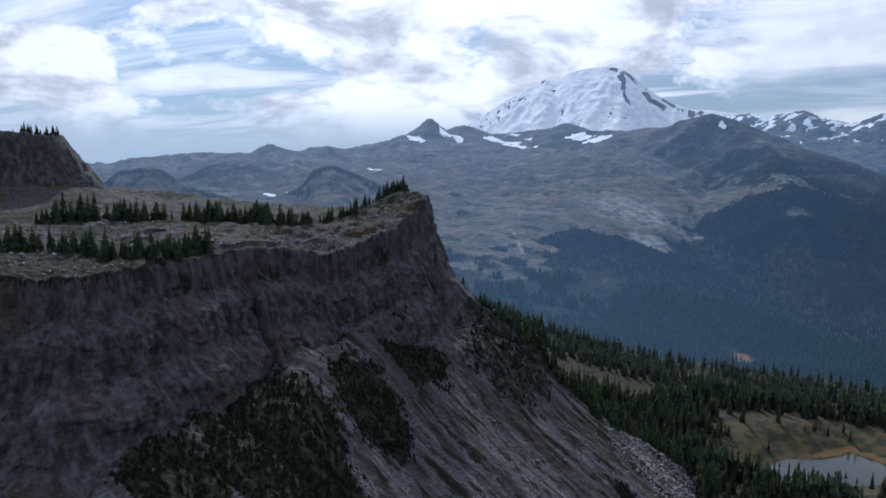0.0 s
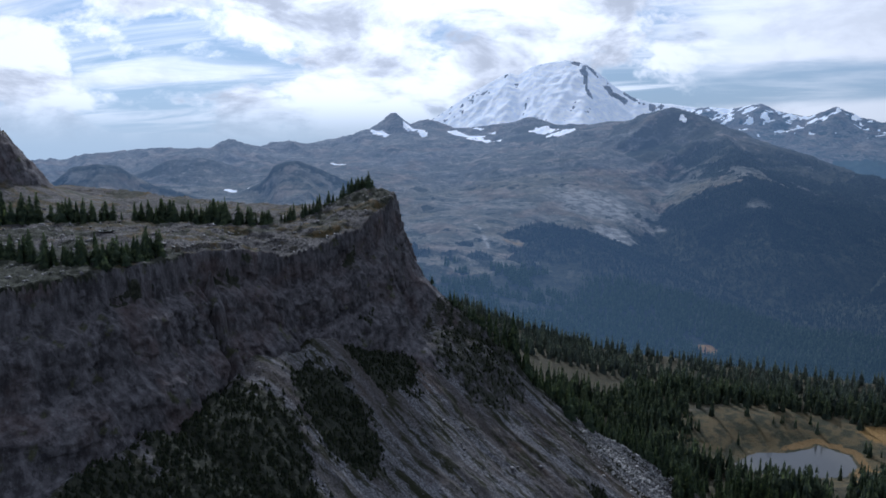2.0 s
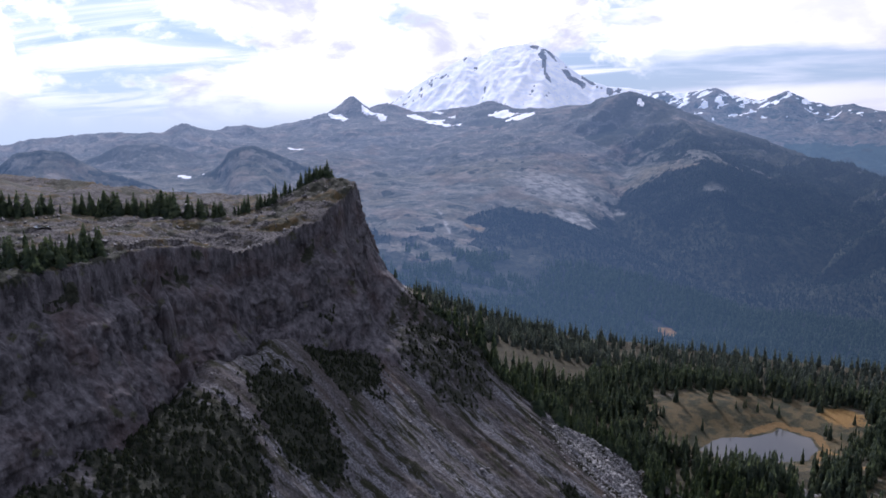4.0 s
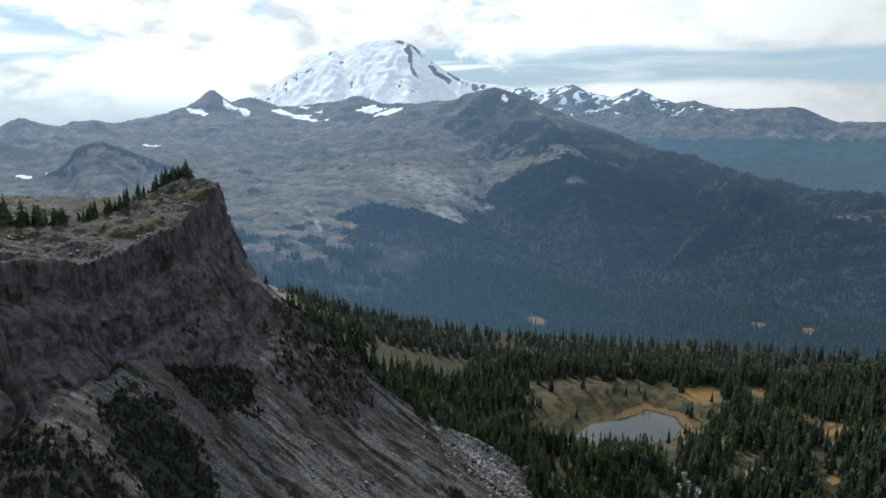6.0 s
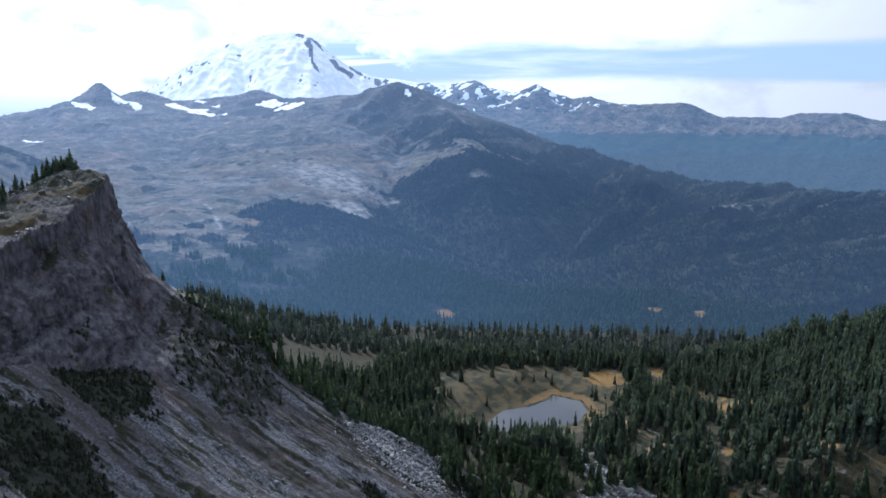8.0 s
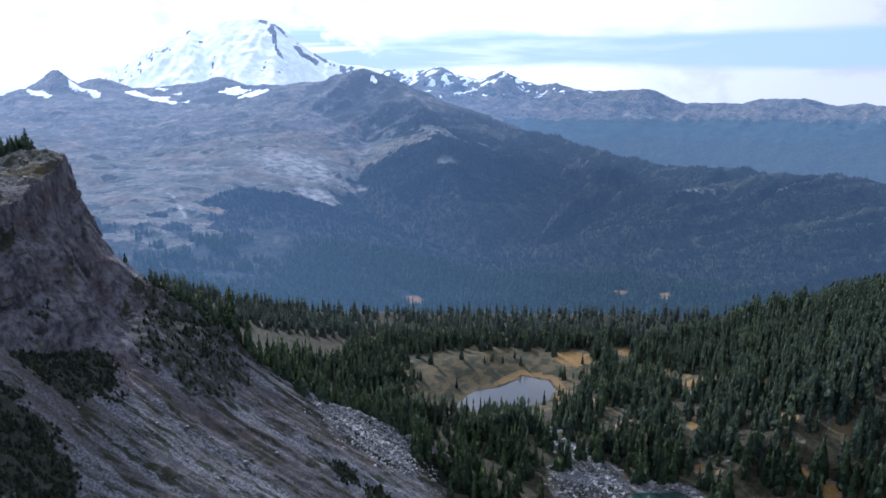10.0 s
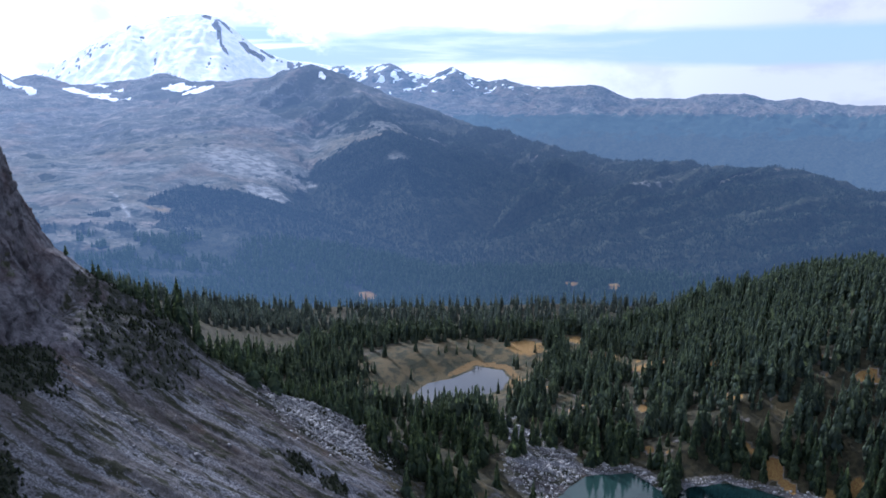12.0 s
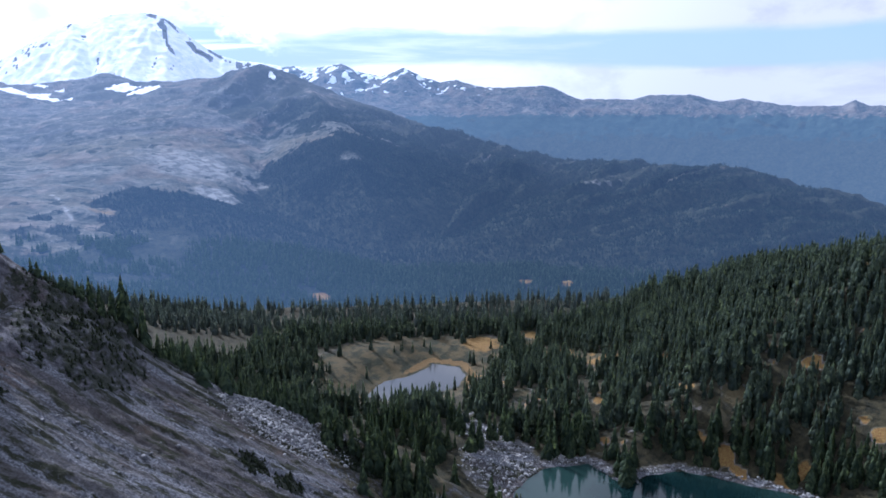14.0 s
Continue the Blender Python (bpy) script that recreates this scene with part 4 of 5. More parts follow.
for k, (name, label, category, kind, mat) in enumerate(LAND):
    mine = [(pt, pt[1][np.max(pt[2][pt[1]], 1) == k]) for pt in patches]
    if name not in PARTS:
        tagged(land_mesh(name, mat, mine), label, category, "", kind)
        continue
    root = tagged(new(name), label, category, "", kind)
    split = [[], [], []]
    for pt, pick in mine:
        snowy, woody = pt[3][pick].mean(1)[:, 0] > 0.5, pt[3][pick].mean(1)[:, 1] > 0.5
        if name == "cliff":
            snowy, woody = snowy & False, pt[5][pick].mean(1)[:, 1] > 0.5
        if name == "talus_slope":
            snowy, woody = snowy & False, pt[5][pick].mean(1)[:, 0] > 0.4
        if not PARTS[name][1]:
            woody = woody & False
        for side, test in ((2, snowy), (1, woody & ~snowy), (0, ~woody & ~snowy)):
            split[side].append((pt, pick[test]))
    apart = {"mountain_ridge": ((1, 0, 160), (2, 0, 12)), "volcano": ((0, 2, 12),), "mountain_range": ((2, 0, 12),), "talus_slope": ((1, 0, 12),)}.get(name, ())
    for side, other, least in apart:
        rest = []
        for pt, pick in split[side]:
            for own in islands(pick):
                if len(own) < least:
                    rest.append((pt, own))
                else:
                    land_mesh(PARTS[name][side], mat, [(pt, own)]).parent = root
        split[other] += rest
    for side in range(3):
        if PARTS[name][side] and side not in [a[0] for a in apart]:
            ob = land_mesh(PARTS[name][side], mat, split[side])
            if ob:
                ob.parent = root


def water(name, poly, level, mat, label, grow):
    cx, cy = sum(a for a, _ in poly) / len(poly), sum(b for _, b in poly) / len(poly)
    bm = bmesh.new()
    vs = [bm.verts.new((cx + (a - cx) * grow, cy + (b - cy) * grow, level)) for a, b in poly]
    bm.faces.new(vs[::-1])
    bmesh.ops.recalc_face_normals(bm, faces=bm.faces)
    me = bpy.data.meshes.new(name)
    bm.to_mesh(me)
    bm.free()
    if me.polygons[0].normal.z < 0:
        me.flip_normals()
    me.materials.append(mat)
    return tagged(new(name, me), label, "lake", "", "structure")


water("water_lake", NEAR_LAKE, NEAR_LEVEL, LAKE_WATER, "calm green alpine lake with a stony shore", 1.12)
water("water_tarn", FAR_LAKE, FAR_LEVEL, TARN_WATER, "grey shallow tarn beside an autumn meadow", 1.12)

# ---------------------------------------------------------------- conifers
def fir_crown(rng, height, radius, layers, per, low=0.10, blade=0.36):
    """Verts and triangles of a fir's crown: tiers of drooping, pointed boughs with gaps between them."""
    v, f = [], []
    for k in range(layers):
        t = (k + 0.5 * rng.random()) / layers
        z = height * (low + (1 - low) * t)
        r = radius * ((1 - t) ** 0.85 * 0.95 + 0.05) * rng.uniform(0.75, 1.15)
        n = max(3, int(round(per * (1 - 0.45 * t))))
        a0 = rng.random() * 6.28
        for j in range(n):
            a = a0 + 6.283 * (j + rng.uniform(-0.25, 0.25)) / n
            ln = r * rng.uniform(0.65, 1.15)
            c, s = math.cos(a), math.sin(a)
            wd, drop, rise = ln * blade, ln * rng.uniform(0.25, 0.55), height / layers * 0.85
            b = len(v)
            v += [(0.02 * c, 0.02 * s, z + rise), (c * ln * 0.55 - s * wd, s * ln * 0.55 + c * wd, z - drop * 0.45),
                  (c * ln, s * ln, z - drop), (c * ln * 0.55 + s * wd, s * ln * 0.55 - c * wd, z - drop * 0.45), (c * ln * 0.35, s * ln * 0.35, z - drop * 0.6)]
            f += [(b, b + 1, b + 2), (b, b + 2, b + 3), (b + 4, b + 2, b + 1), (b + 4, b + 3, b + 2)]
    b = len(v)
    v += [(0, 0, height * 1.03), (0.07 * radius, 0, height * 0.90), (-0.05 * radius, 0.06 * radius, height * 0.90), (-0.05 * radius, -0.06 * radius, height * 0.90)]
    f += [(b, b + 1, b + 2), (b, b + 2, b + 3), (b, b + 3, b + 1)]
    return np.array(v), np.array(f)


def far_crown(rng, height, radius, layers=3, sides=5):
    """A few ragged tiers, for firs far away."""
    v, f = [], []
    for k in range(layers):
        t = k / layers
        z0, z1 = height * (0.06 + 0.9 * t), height * (0.06 + 0.9 * t + 0.9 / layers * 1.55)
        z1 = min(z1, height)
        r = radius * (1 - t) ** 0.8
        a0, b = rng.random() * 6.28, len(v)
        v.append((0, 0, z1))
        for j in range(sides):
            a = a0 + 6.283 * j / sides
            q = r * rng.uniform(0.6, 1.2)
            v.append((math.cos(a) * q, math.sin(a) * q, z0 - rng.uniform(0, 0.06) * height))
        f += [(b, b + 1 + j, b + 1 + (j + 1) % sides) for j in range(sides)]
    return np.array(v), np.array(f)


def trunk_part(height, radius):
    bm = bmesh.new()
    bmesh.ops.create_cone(bm, cap_ends=True, segments=6, radius1=radius, radius2=radius * 0.2, depth=height, matrix=Matrix.Translation((0, 0, height / 2 - 0.8)))
    return bm


def part(name, bm, mat, parent, label=""):
    me = bpy.data.meshes.new(name)
    bm.to_mesh(me)
    bm.free()
    me.materials.append(mat)
    ob = new(name, me)
    ob.parent = parent
    return tagged(ob, label)


def height_at(x, y):
    return relief(np.atleast_1d(x), np.atleast_1d(y))[0]


def scatter(rng, n, x0, x1, y0, y1):
    return rng.uniform(x0, x1, n), rng.uniform(y0, y1, n)


def forest(name, label, xs, ys, zs, heights, kinds, mat, rng, spread=0.20):
    """Many firs as one mesh."""
    vs, fs, base = [], [], 0
    which = rng.integers(len(kinds), size=len(xs))
    turn, wide = rng.random(len(xs)) * 6.283, np.asarray(heights) * spread * rng.uniform(0.75, 1.25, len(xs))
    for k, (v, f) in enumerate(kinds):
        m = np.nonzero(which == k)[0]
        if not len(m):
            continue
        c, s, wd, h = np.cos(turn[m])[:, None], np.sin(turn[m])[:, None], wide[m][:, None], np.asarray(heights)[m][:, None]
        p = np.stack([(v[None, :, 0] * c - v[None, :, 1] * s) * wd + xs[m][:, None], (v[None, :, 0] * s + v[None, :, 1] * c) * wd + ys[m][:, None],
                      v[None, :, 2] * h + zs[m][:, None] - 0.02 * h], -1)
        vs.append(p.reshape(-1, 3))
        fs.append((f[None] + (base + np.arange(len(m)) * len(v))[:, None, None]).reshape(-1, f.shape[1]))
        base += len(m) * len(v)
    me = mesh_from(name, np.concatenate(vs), np.concatenate(fs))
    me.materials.append(mat)
    return tagged(new(name, me), label, "trees", "", "stuff")



# ---------------------------------------------------------------- the broken wall under the rim
def cell(i, j, seed):
    """A fixed random number for each cell of a grid."""
    k = np.sin(i * 127.1 + j * 311.7 + seed * 74.7) * 43758.5453
    return k - np.floor(k)


def cliff_wall(s0, s1, step, deep):
    pts = np.array(RIM)
    run = np.concatenate([[0], np.cumsum(np.hypot(*np.diff(pts[:, :2], axis=0).T))])
    wide = np.arange(s0 - 12, s1 + 12, step)
    px, py = np.interp(wide, run, pts[:, 0]), np.interp(wide, run, pts[:, 1])
    m = int(5.0 / step)
    ker = np.hanning(2 * m + 1)
    ker /= ker.sum()
    px, py = np.convolve(px, ker, "same"), np.convolve(py, ker, "same")
    tx, ty = np.gradient(np.convolve(px, ker, "same")), np.gradient(np.convolve(py, ker, "same"))
    ln = np.hypot(tx, ty)
    cut = (wide >= s0) & (wide <= s1)
    s, px, py, nx, ny = wide[cut], px[cut], py[cut], (ty / ln)[cut], (-tx / ln)[cut]
    wob = 2.6 * fbm(s, s * 0 + 3.1, 22, 4, 0.6) + 1.0 * fbm(s, s * 0 + 8.1, 5, 3, 0.6)
    rim = height_at(px - nx * (wob + 1.6), py - ny * (wob + 1.6))
    d = np.arange(0, deep, step)
    S, D = np.meshgrid(s, d)
    west = np.interp(D, [0, 9, 13, 22, 27, 34, 42, 75], [0, 2.5, 8, 11, 17, 20, 30, 60])
    east = np.interp(D, [0, 14, 15, 31, 34, 90], [0, 3, 4, 8, 9, 40])
    prow = smooth(px + 0.35 * (py - 262), -8, 4)[None]
    out = west * (1 - prow) + east * prow
    # buttresses, then leaning columns broken into blocks, then chips
    u, v = S + 1.3 * fbm(S, D, 9, 3) + 0.10 * D, D + 1.6 * fbm(S, D, 11, 3)
    amp = 0.35 + 0.65 * smooth(D, 0, 5)
    push = 3.2 * (np.abs(fbm(S, D * 0.3, 17, 3)) - 0.25)
    for wd, ht, size, seed in ((4.3, 7.5, 1.5, 1), (1.9, 3.6, 1.0, 2), (0.9, 1.5, 0.45, 3)):
        i = np.floor(u / wd + 0.35 * fbm(u, v, ht, 2))
        j = np.floor(v / ht + cell(i, i * 0, seed))
        push = push + size * (cell(i, j, seed + 5) - 0.5)
    push = push + 0.9 * fbm(S, D * 0.8, 3.0, 4, 0.62)
    push = push - 7.5 * np.exp(-((S - 317.5 + 0.03 * out ** 2) / 2.3) ** 4) * smooth(D, 1, 6)
    out = out - wob[None] - 0.9 + push * amp
    out[0] = -wob - 1.6
    z = rim[None] - D + 0.35 * fbm(S, D, 2.2, 3, 0.6) * smooth(D, 0, 2)
    x, y = px[None] + nx[None] * out, py[None] + ny[None] * out
    v = np.stack([x, y, z], -1).reshape(-1, 3)
    k = np.arange(x.size).reshape(x.shape)
    faces = np.stack([k[:-1, :-1], k[1:, :-1], k[1:, 1:], k[:-1, 1:]], -1).reshape(-1, 4)
    low = relief(v[:, 0], v[:, 1])[0] - 2.5
    faces = faces[(v[faces][:, :, 2] > low[faces]).any(1)]
    used, inv = np.unique(faces, return_inverse=True)
    me = mesh_from("cliff_wall", v[used], inv.reshape(-1, 4))
    green = (smooth(fbm(S, D, 13, 4, 0.6), 0.06, 0.2) * (1 - smooth(D, 5, 16))).ravel()[used]
    o = np.zeros(len(used))
    paint(me, cover=np.stack([o, o, o], 1), ground=np.stack([o, o + 1, o], 1), extra=np.stack([green, o, o], 1))
    me.materials.append(NEAR_LAND)
    return new("cliff_wall", me)


cliff_root = [ob for ob in scene.objects if ob.name == "cliff"][0]
wall = cliff_wall(150.0, 452.0, 0.45, 52.0)
wall.parent = cliff_root
tagged(wall, "dark broken basalt wall under the rim")


FR = np.random.default_rng(11)
NEAR_KINDS = [fir_crown(FR, 1.0, 1.0, 10, 7, 0.06, 0.46) for _ in range(8)]
MID_KINDS = [fir_crown(FR, 1.0, 1.0, 7, 5, 0.06, 0.55) for _ in range(8)]
FAR_KINDS = [far_crown(FR, 1.0, 1.0) for _ in range(8)]

# wooded hill and basin
x, y = scatter(FR, 30000, 45, 520, 90, 470)
z, cls, cover, ground, extra, info = relief(x, y)
dens = info["wood"] * (info["q"] < 520) * (1 - spot(x, y, 182, 240, 20, 0.4)) * (1 - 0.8 * spot(x, y, 150, 232, 20, 0.5)) * np.clip(2.4 * fbm(x, y, 24, 3) + 0.56 + 0.7 * smooth(x + 0.3 * (y - 250), 275, 325), 0, 1.1)
keep = (FR.random(30000) < dens * 0.72) & (info["shore1"] > 4) & (info["shore2"] > 4)
x, y, z = x[keep], y[keep], z[keep]
hgt = FR.uniform(6.0, 17.0, len(x)) * (1 + 0.35 * fbm(x, y, 40, 2)) * (0.62 + 0.38 * smooth(info["shore2"][keep], 12, 40)) * (1 + 0.2 * (1 - smooth(info["shore1"][keep], 10, 60)))
close = np.hypot(x, y) < 345
forest("fir_wood", "dense dark green fir forest round the lakes", x[close], y[close], z[close], hgt[close], NEAR_KINDS, NEEDLES, FR, 0.24)
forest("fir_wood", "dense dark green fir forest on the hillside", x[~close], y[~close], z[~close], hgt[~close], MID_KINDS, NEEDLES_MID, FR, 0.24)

# wooded drop and valley
def wooded(n, near_d, far_d, x1, y0, y1, name, label, kinds, mat, wide, lo, hi):
    x, y = scatter(FR, n, -40, x1, y0, y1)
    far = np.hypot(x, y)
    k = (far >= near_d) & (far < far_d) & (np.degrees(np.arctan2(x, y)) < 76) & (0.55 * x + 0.835 * y >= 515)
    x, y = x[k], y[k]
    z, cls, cover, ground, extra, info = relief(x, y)
    wood = info["wood"]
    k = (wood > 0.42) & (FR.random(len(x)) < wood * (1.05 + 0.4 * fbm(x, y, 60, 3))) & ~info["is_butte"]
    x, y, z, wood = x[k], y[k], z[k], wood[k]
    tall = FR.uniform(lo, hi, len(x)) * (1 + 0.3 * fbm(x, y, 70, 2)) * (0.45 + 0.55 * smooth(wood, 0.42, 0.7))
    forest(name, label, x, y, z, tall, kinds, mat, FR, wide)


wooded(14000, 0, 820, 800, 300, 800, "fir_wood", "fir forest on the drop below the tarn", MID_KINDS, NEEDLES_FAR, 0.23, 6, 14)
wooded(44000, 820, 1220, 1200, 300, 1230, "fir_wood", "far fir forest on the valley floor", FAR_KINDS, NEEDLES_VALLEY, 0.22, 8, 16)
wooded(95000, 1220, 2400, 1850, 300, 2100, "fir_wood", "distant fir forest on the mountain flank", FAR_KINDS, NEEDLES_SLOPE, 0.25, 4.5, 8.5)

# ---------------------------------------------------------------- single firs
def fir_template(name, label, seed, layers, per, spread):
    rng = np.random.default_rng(seed)
    root = tagged(new(name), label, "tree")
    bm = trunk_part(1.0, 0.022)
    bmesh.ops.translate(bm, verts=bm.verts, vec=(0, 0, 0.74))
    for v in bm.verts:
        v.co.z = max(v.co.z, -0.06)
    part("trunk", bm, BARK, root)
    v, f = fir_crown(rng, 1.0, spread, layers, per, 0.07)
    me = mesh_from("crown", v, f)
    me.materials.append(NEEDLES)
    crown = new("crown", me)
    crown.parent = root
    return root


FIR_LABELS = ["narrow dark green subalpine fir on the plateau", "tall dark green fir standing in a clump", "bushy dark fir with low boughs on rocky ground"]
FIRS = [fir_template("fir_tree", FIR_LABELS[k % 3], 40 + k, (11, 13, 9)[k % 3], (7, 8, 8)[k % 3], (0.31, 0.37, 0.45)[k % 3]) for k in range(6)]
PR = np.random.default_rng(21)


def plant(x, y, z, h, group):
    src = FIRS[int(PR.integers(len(FIRS)))]
    m = Matrix.Translation((x, y, z)) @ Matrix.Rotation(PR.random() * 6.283, 4, "Z") @ Matrix.Diagonal((h, h, h, 1))
    if not src.get("planted"):
        src.matrix_basis, src["planted"] = m, 1
        return tagged(src, "", "", group)
    return tagged(stand(src, m), "", "", group)


def stand(src, m):
    ob = copy_thing(src, Matrix())
    ob.matrix_basis = m
    return ob


THICKET = []


def row(points, n, wide, lo, hi, group):
    pts = np.array(points, float)
    m = max(6, n // 3)
    ck, ct, which = PR.integers(len(pts) - 1, size=m), PR.random(m), PR.integers(m, size=n)
    k, t = ck[which], np.clip(ct[which] + PR.normal(0, 0.14, n), -0.1, 1.1)[:, None]
    xy = pts[k] * (1 - t) + pts[k + 1] * t + PR.normal(0, wide, (n, 2))
    for i, ((x, y), z) in enumerate(zip(xy, height_at(xy[:, 0], xy[:, 1]))):
        h = PR.uniform(lo * 0.7, hi) * (1.0 if PR.random() < 0.7 else 0.65)
        if i < 0.56 * n:
            plant(x, y, z, h, group)
        else:
            THICKET.append((x, y, z, h))


row([(-128, 252), (-118, 262), (-112, 266)], 30, 2.2, 6.5, 11, "firs at the back of the plateau")
row([(-108, 262), (-95, 262), (-83, 270)], 38, 2.0, 5, 9, "firs at the back of the plateau")
row([(-80, 270), (-72, 269), (-62, 268)], 42, 1.8, 5, 9.5, "firs at the back of the plateau")
row([(-58, 268), (-50, 262), (-42, 259)], 44, 1.8, 5, 9, "firs at the back of the plateau")
row([(-40, 262), (-34, 266), (-26, 270)], 22, 1.5, 2.5, 5.5, "firs at the back of the plateau")
row([(-25, 271), (-16, 276), (-8, 282), (2, 287)], 62, 1.5, 3, 6.5, "firs on the prow")
row([(-110, 198), (-95, 196), (-79, 188), (-69, 183)], 66, 2.0, 3.5, 7.5, "firs on the plateau")
row([(-64, 181), (-60, 190), (-57, 200)], 46, 1.6, 3.5, 7.5, "firs on the plateau")
row([(-200, 326), (-178, 330), (-164, 338)], 52, 2.5, 2.5, 5.5, "firs on the mesa")
row([(22, 270), (30, 268), (40, 267), (48, 266)], 48, 1.5, 2, 5, "firs on the spur")
row([(56, 265), (75, 262), (98, 255), (118, 250)], 45, 2.5, 5, 10, "firs beside the scree")
row([(232, 203), (236, 206), (240, 212), (246, 216)], 16, 2.0, 9, 16, "firs by the lake")
row([(236, 262), (244, 250), (248, 238)], 21, 3.0, 8, 15, "firs by the lake")
t = np.array(THICKET)
forest("fir_thicket", "crowded dark green firs between the single trees", t[:, 0], t[:, 1], t[:, 2], t[:, 3], NEAR_KINDS, NEEDLES, PR, 0.30)

# ---------------------------------------------------------------- scrub and stones
SR = np.random.default_rng(33)
SCRUB_KINDS = [fir_crown(SR, 1.0, 1.0, 3, 6, 0.0, 0.5) for _ in range(5)]
x, y = scatter(SR, 40000, -70, 130, 130, 290)
z, cls, cover, ground, extra, info = relief(x, y)
keep = (SR.random(len(x)) < np.clip(info["shrub"] * 1.5 + 0.35 * info["spur"], 0, 1)) & info["is_butte"] & (info["w"] > 1)
forest("dwarf_fir_scrub", "low dark scrub of dwarf firs on the slope", x[keep], y[keep], z[keep], SR.uniform(0.4, 1.3, keep.sum()), SCRUB_KINDS, SCRUB, SR, 0.75)


def rock_shape(rng):
    bm = bmesh.new()
    bmesh.ops.create_icosphere(bm, subdivisions=1, radius=1.0)
    k = [(Vector(rng.normal(size=3)).normalized(), rng.uniform(0.45, 0.8)) for _ in range(5)]
    for v in bm.verts:
        for nrm, cut in k:
            over = v.co.dot(nrm) - cut
            if over > 0:
                v.co -= nrm * over
        v.co *= rng.uniform(0.9, 1.12)
    bmesh.ops.triangulate(bm, faces=bm.faces)
    bm.verts.ensure_lookup_table()
    v = np.array([tuple(a.co) for a in bm.verts])
    f = np.array([[a.index for a in q.verts] for q in bm.faces])
    bm.free()
    return v, f


ROCKS = [rock_shape(SR) for _ in range(8)]


def rubble(name, label, xs, ys, zs, sizes, mat=BOULDER):
    vs, fs, base = [], [], 0
    for i in range(len(xs)):
        v, f = ROCKS[SR.integers(len(ROCKS))]
        r = np.array(Euler(SR.uniform(0, 6.28, 3)).to_matrix())
        p = (v * SR.uniform(0.6, 1.2, 3) * sizes[i]) @ r.T * (1, 1, 0.75) + (xs[i], ys[i], zs[i] + 0.15 * sizes[i])
        vs.append(p), fs.append(f + base)
        base += len(v)
    me = mesh_from(name, np.concatenate(vs), np.concatenate(fs))
    me.materials.append(mat)
    return tagged(new(name, me), label, "rocks", "", "stuff")


def pick_stones(n, box, test):
    x, y = scatter(SR, n, *box)
    z, cls, cover, ground, extra, info = relief(x, y)
    k = SR.random(n) < test(x, y, extra, info)
    return x[k], y[k], z[k], k.sum()


x, y, z, n = pick_stones(16000, (60, 125, 215, 275), lambda x, y, e, i: i["is_butte"] * (i["beyond"] < 2) * spot(x, y, 94, 247, 16, 0.6))
rubble("boulder_field", "field of pale angular boulders at the foot of the scree", x, y, z, SR.gamma(1.8, 0.13, n) + 0.13, PALE_STONE)
x, y, z, n = pick_stones(6500, (-130, 15, 140, 300), lambda x, y, e, i: i["is_butte"] * (i["w"] < -1) * (0.25 + 0.6 * (fbm(x, y, 20, 3) > 0.0)))
rubble("rock_rubble", "grey frost-shattered rubble lying on the plateau", x, y, z, SR.gamma(1.5, 0.16, n) + 0.12)
x, y, z, n = pick_stones(5000, (-60, 120, 130, 265), lambda x, y, e, i: i["is_butte"] * (i["w"] > 3) * ~i["cliff"] * (i["beyond"] < 1) * (e[:, 0] < 0.3) * 0.6)
rubble("scree_stones", "loose grey stones strewn over the scree", x, y, z, SR.gamma(1.5, 0.12, n) + 0.10)
x, y, z, n = pick_stones(20000, (170, 300, 140, 310), lambda x, y, e, i: (i["shore1"] > 0.5) * i["stone"] * 0.8)
rubble("shore_stones", "pale stones along the lake shore and the dry creek", x, y, z, SR.gamma(1.5, 0.22, n) + 0.15, PALE_STONE)


def boulder(x, y, size):
    v, f = ROCKS[SR.integers(len(ROCKS))]
    me = mesh_from("boulder", v, f)
    me.materials.append(BOULDER)
    ob = new("boulder", me)
    ob.matrix_basis = Matrix.Translation((x, y, float(height_at(x, y)[0]) + 0.2 * size)) @ Euler(SR.uniform(0, 6.28, 3)).to_matrix().to_4x4() @ Matrix.Diagonal((size, size * 0.85, size * 0.7, 1))
    tagged(ob, "large pale grey boulder on the scree", "boulder", "boulders")


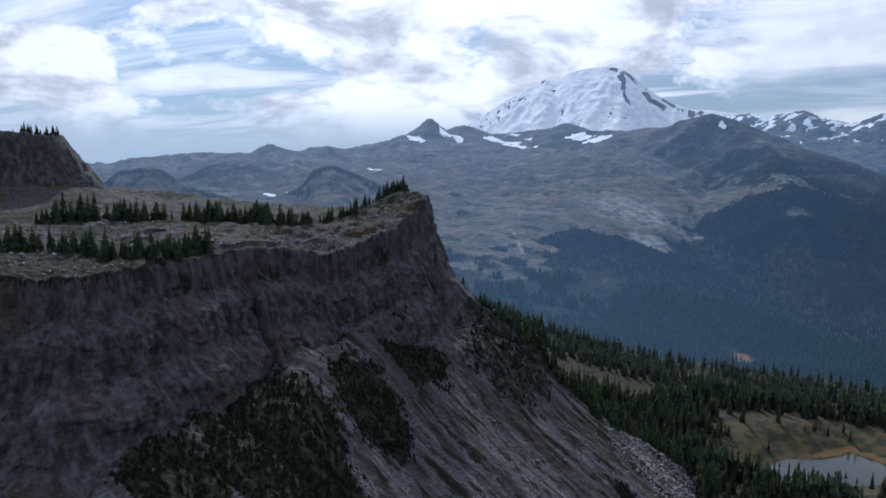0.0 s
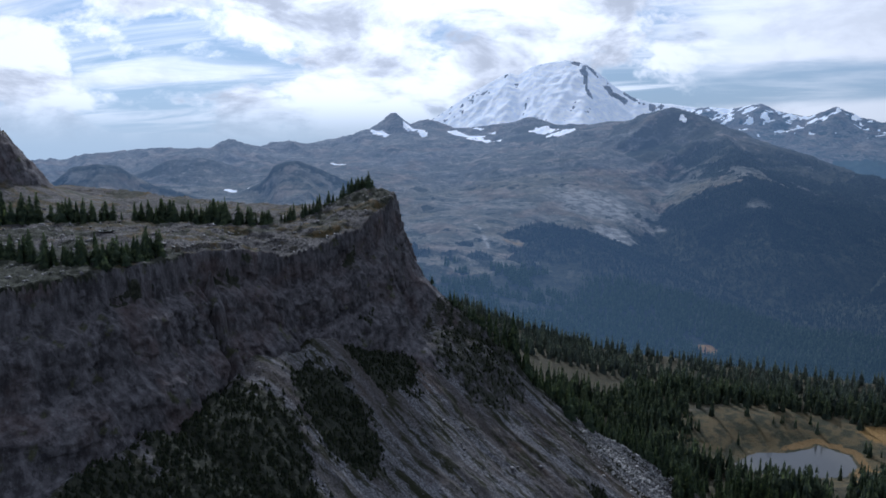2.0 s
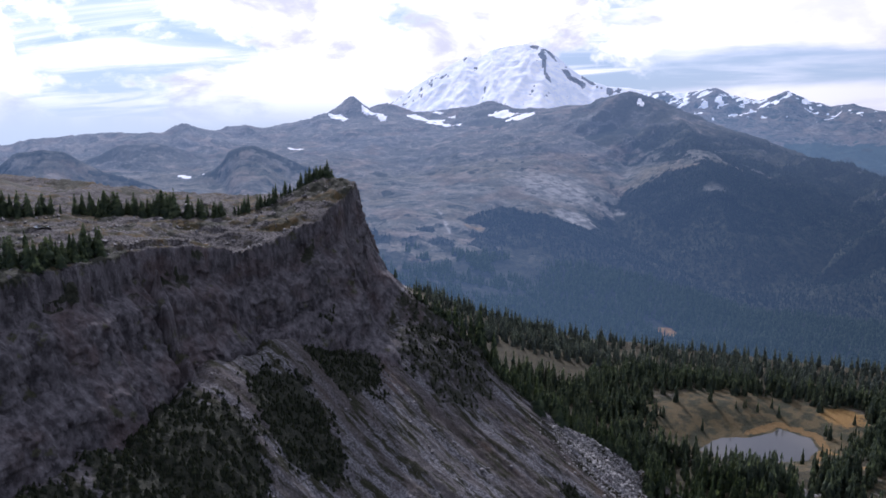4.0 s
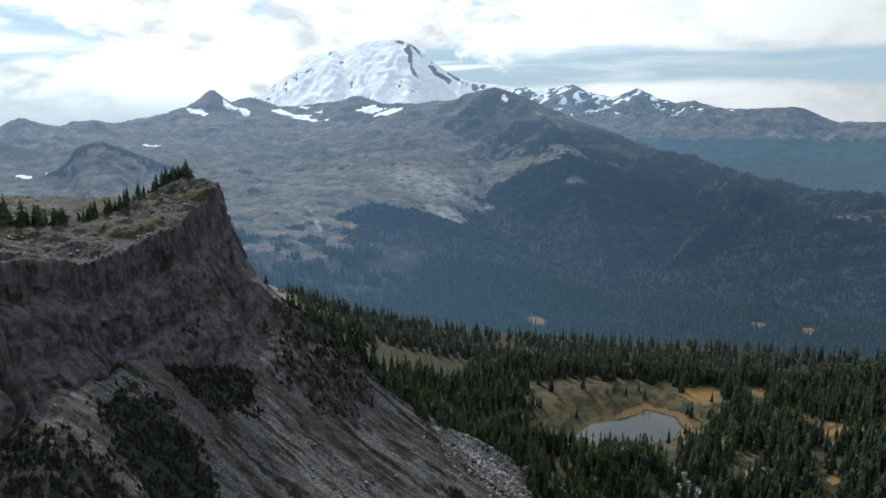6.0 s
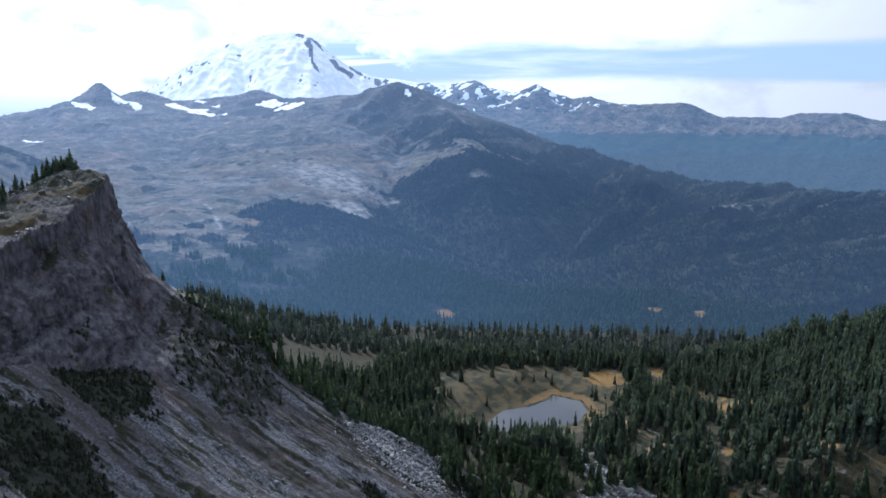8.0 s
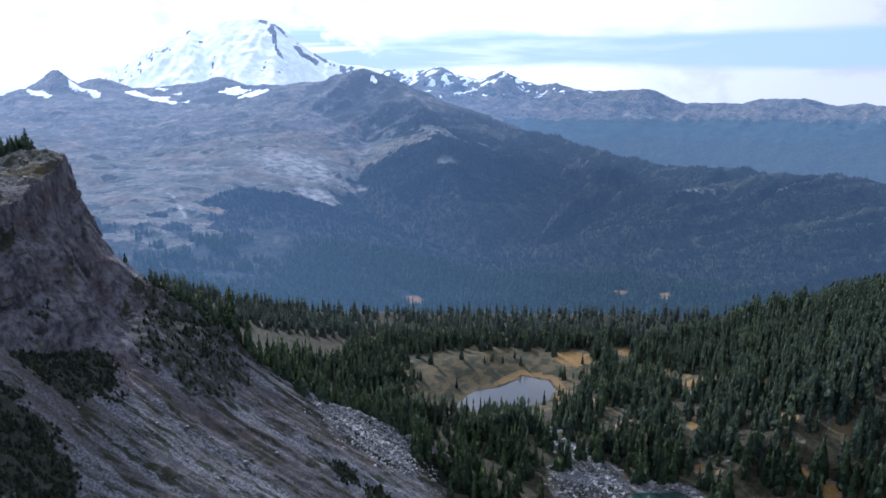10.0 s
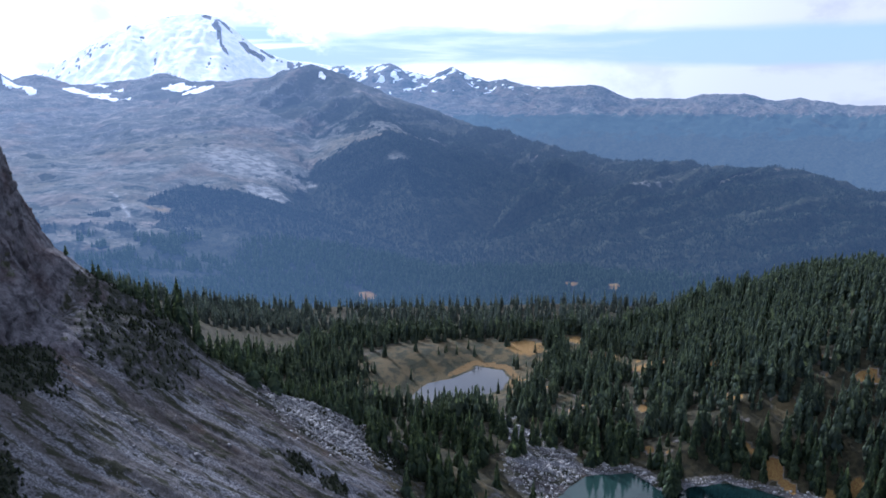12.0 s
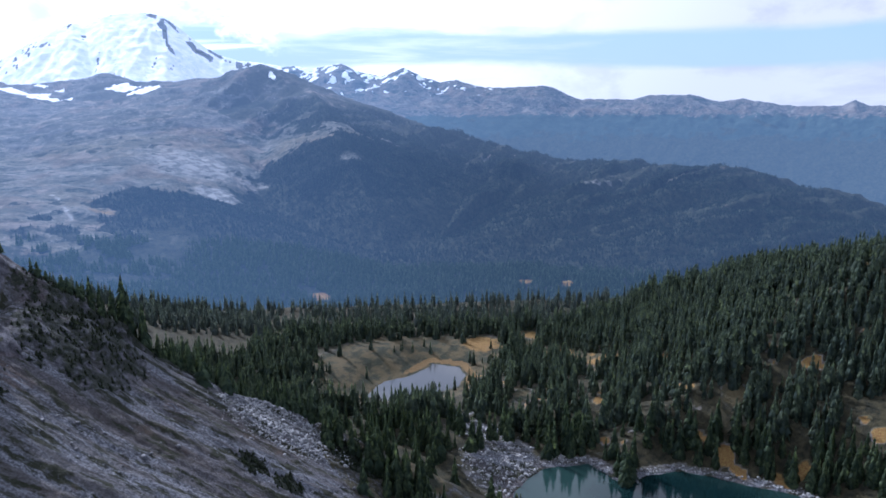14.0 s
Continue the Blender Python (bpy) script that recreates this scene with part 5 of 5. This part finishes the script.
for _ in range(36):
    boulder(SR.normal(93, 8), SR.normal(246, 6), SR.uniform(0.5, 0.95))
x, y, z, n = pick_stones(60, (-60, 0, 205, 265), lambda x, y, e, i: (i["w"] < -2) * 1.0)
for k in range(min(n, 22)):
    boulder(x[k], y[k], SR.uniform(0.4, 0.8))


def drift_log(x, y, turn, length, radius):
    bm = bmesh.new()
    bmesh.ops.create_cone(bm, cap_ends=True, segments=7, radius1=radius, radius2=radius * 0.5, depth=length, matrix=Euler((0, radians(90), radians(turn))).to_matrix().to_4x4())
    for k in range(3):
        t = SR.uniform(-0.3, 0.45) * length
        c, s = math.cos(radians(turn)), math.sin(radians(turn))
        bmesh.ops.create_cone(bm, cap_ends=True, segments=5, radius1=radius * 0.4, radius2=0.02, depth=radius * 5,
                              matrix=Matrix.Translation((c * t, s * t, radius * 1.6)) @ Euler((SR.uniform(-0.6, 0.6), SR.uniform(-0.6, 0.6), 0)).to_matrix().to_4x4())
    me = bpy.data.meshes.new("drift_log")
    bm.to_mesh(me)
    bm.free()
    me.materials.append(DEADWOOD)
    ob = new("drift_log", me)
    ob.location = (x, y, float(height_at(x, y)[0]) + radius * 0.7)
    tagged(ob, "bleached dead log lying on the stony shore", "log", "drift logs")


for a in ((205, 243, 60, 9, 0.35), (208, 250, 110, 8, 0.30), (200, 247, 20, 7, 0.28), (215, 262, 80, 10, 0.3), (226, 238, 150, 7, 0.25), (212, 288, 95, 9, 0.3)):
    drift_log(*a[:4], a[4] * 0.65)


def tarn(x, y, rx, ry):
    z = float(height_at(x, y)[0]) + 0.35
    water("water_pool", [(x + rx * math.cos(t) * (1 + 0.2 * math.sin(3 * t)), y + ry * math.sin(t)) for t in np.linspace(0, 6.0, 16)], z, TARN_WATER, "small pale pool among rocks on the plateau", 1.0)


tarn(-69, 189, 3.6, 2.2)
tarn(-83, 241, 3.0, 2.0)
for ob in FIRS:
    if ob.get("planted"):
        del ob["planted"]
    else:
        for o in (*ob.children_recursive, ob):
            bpy.data.objects.remove(o)
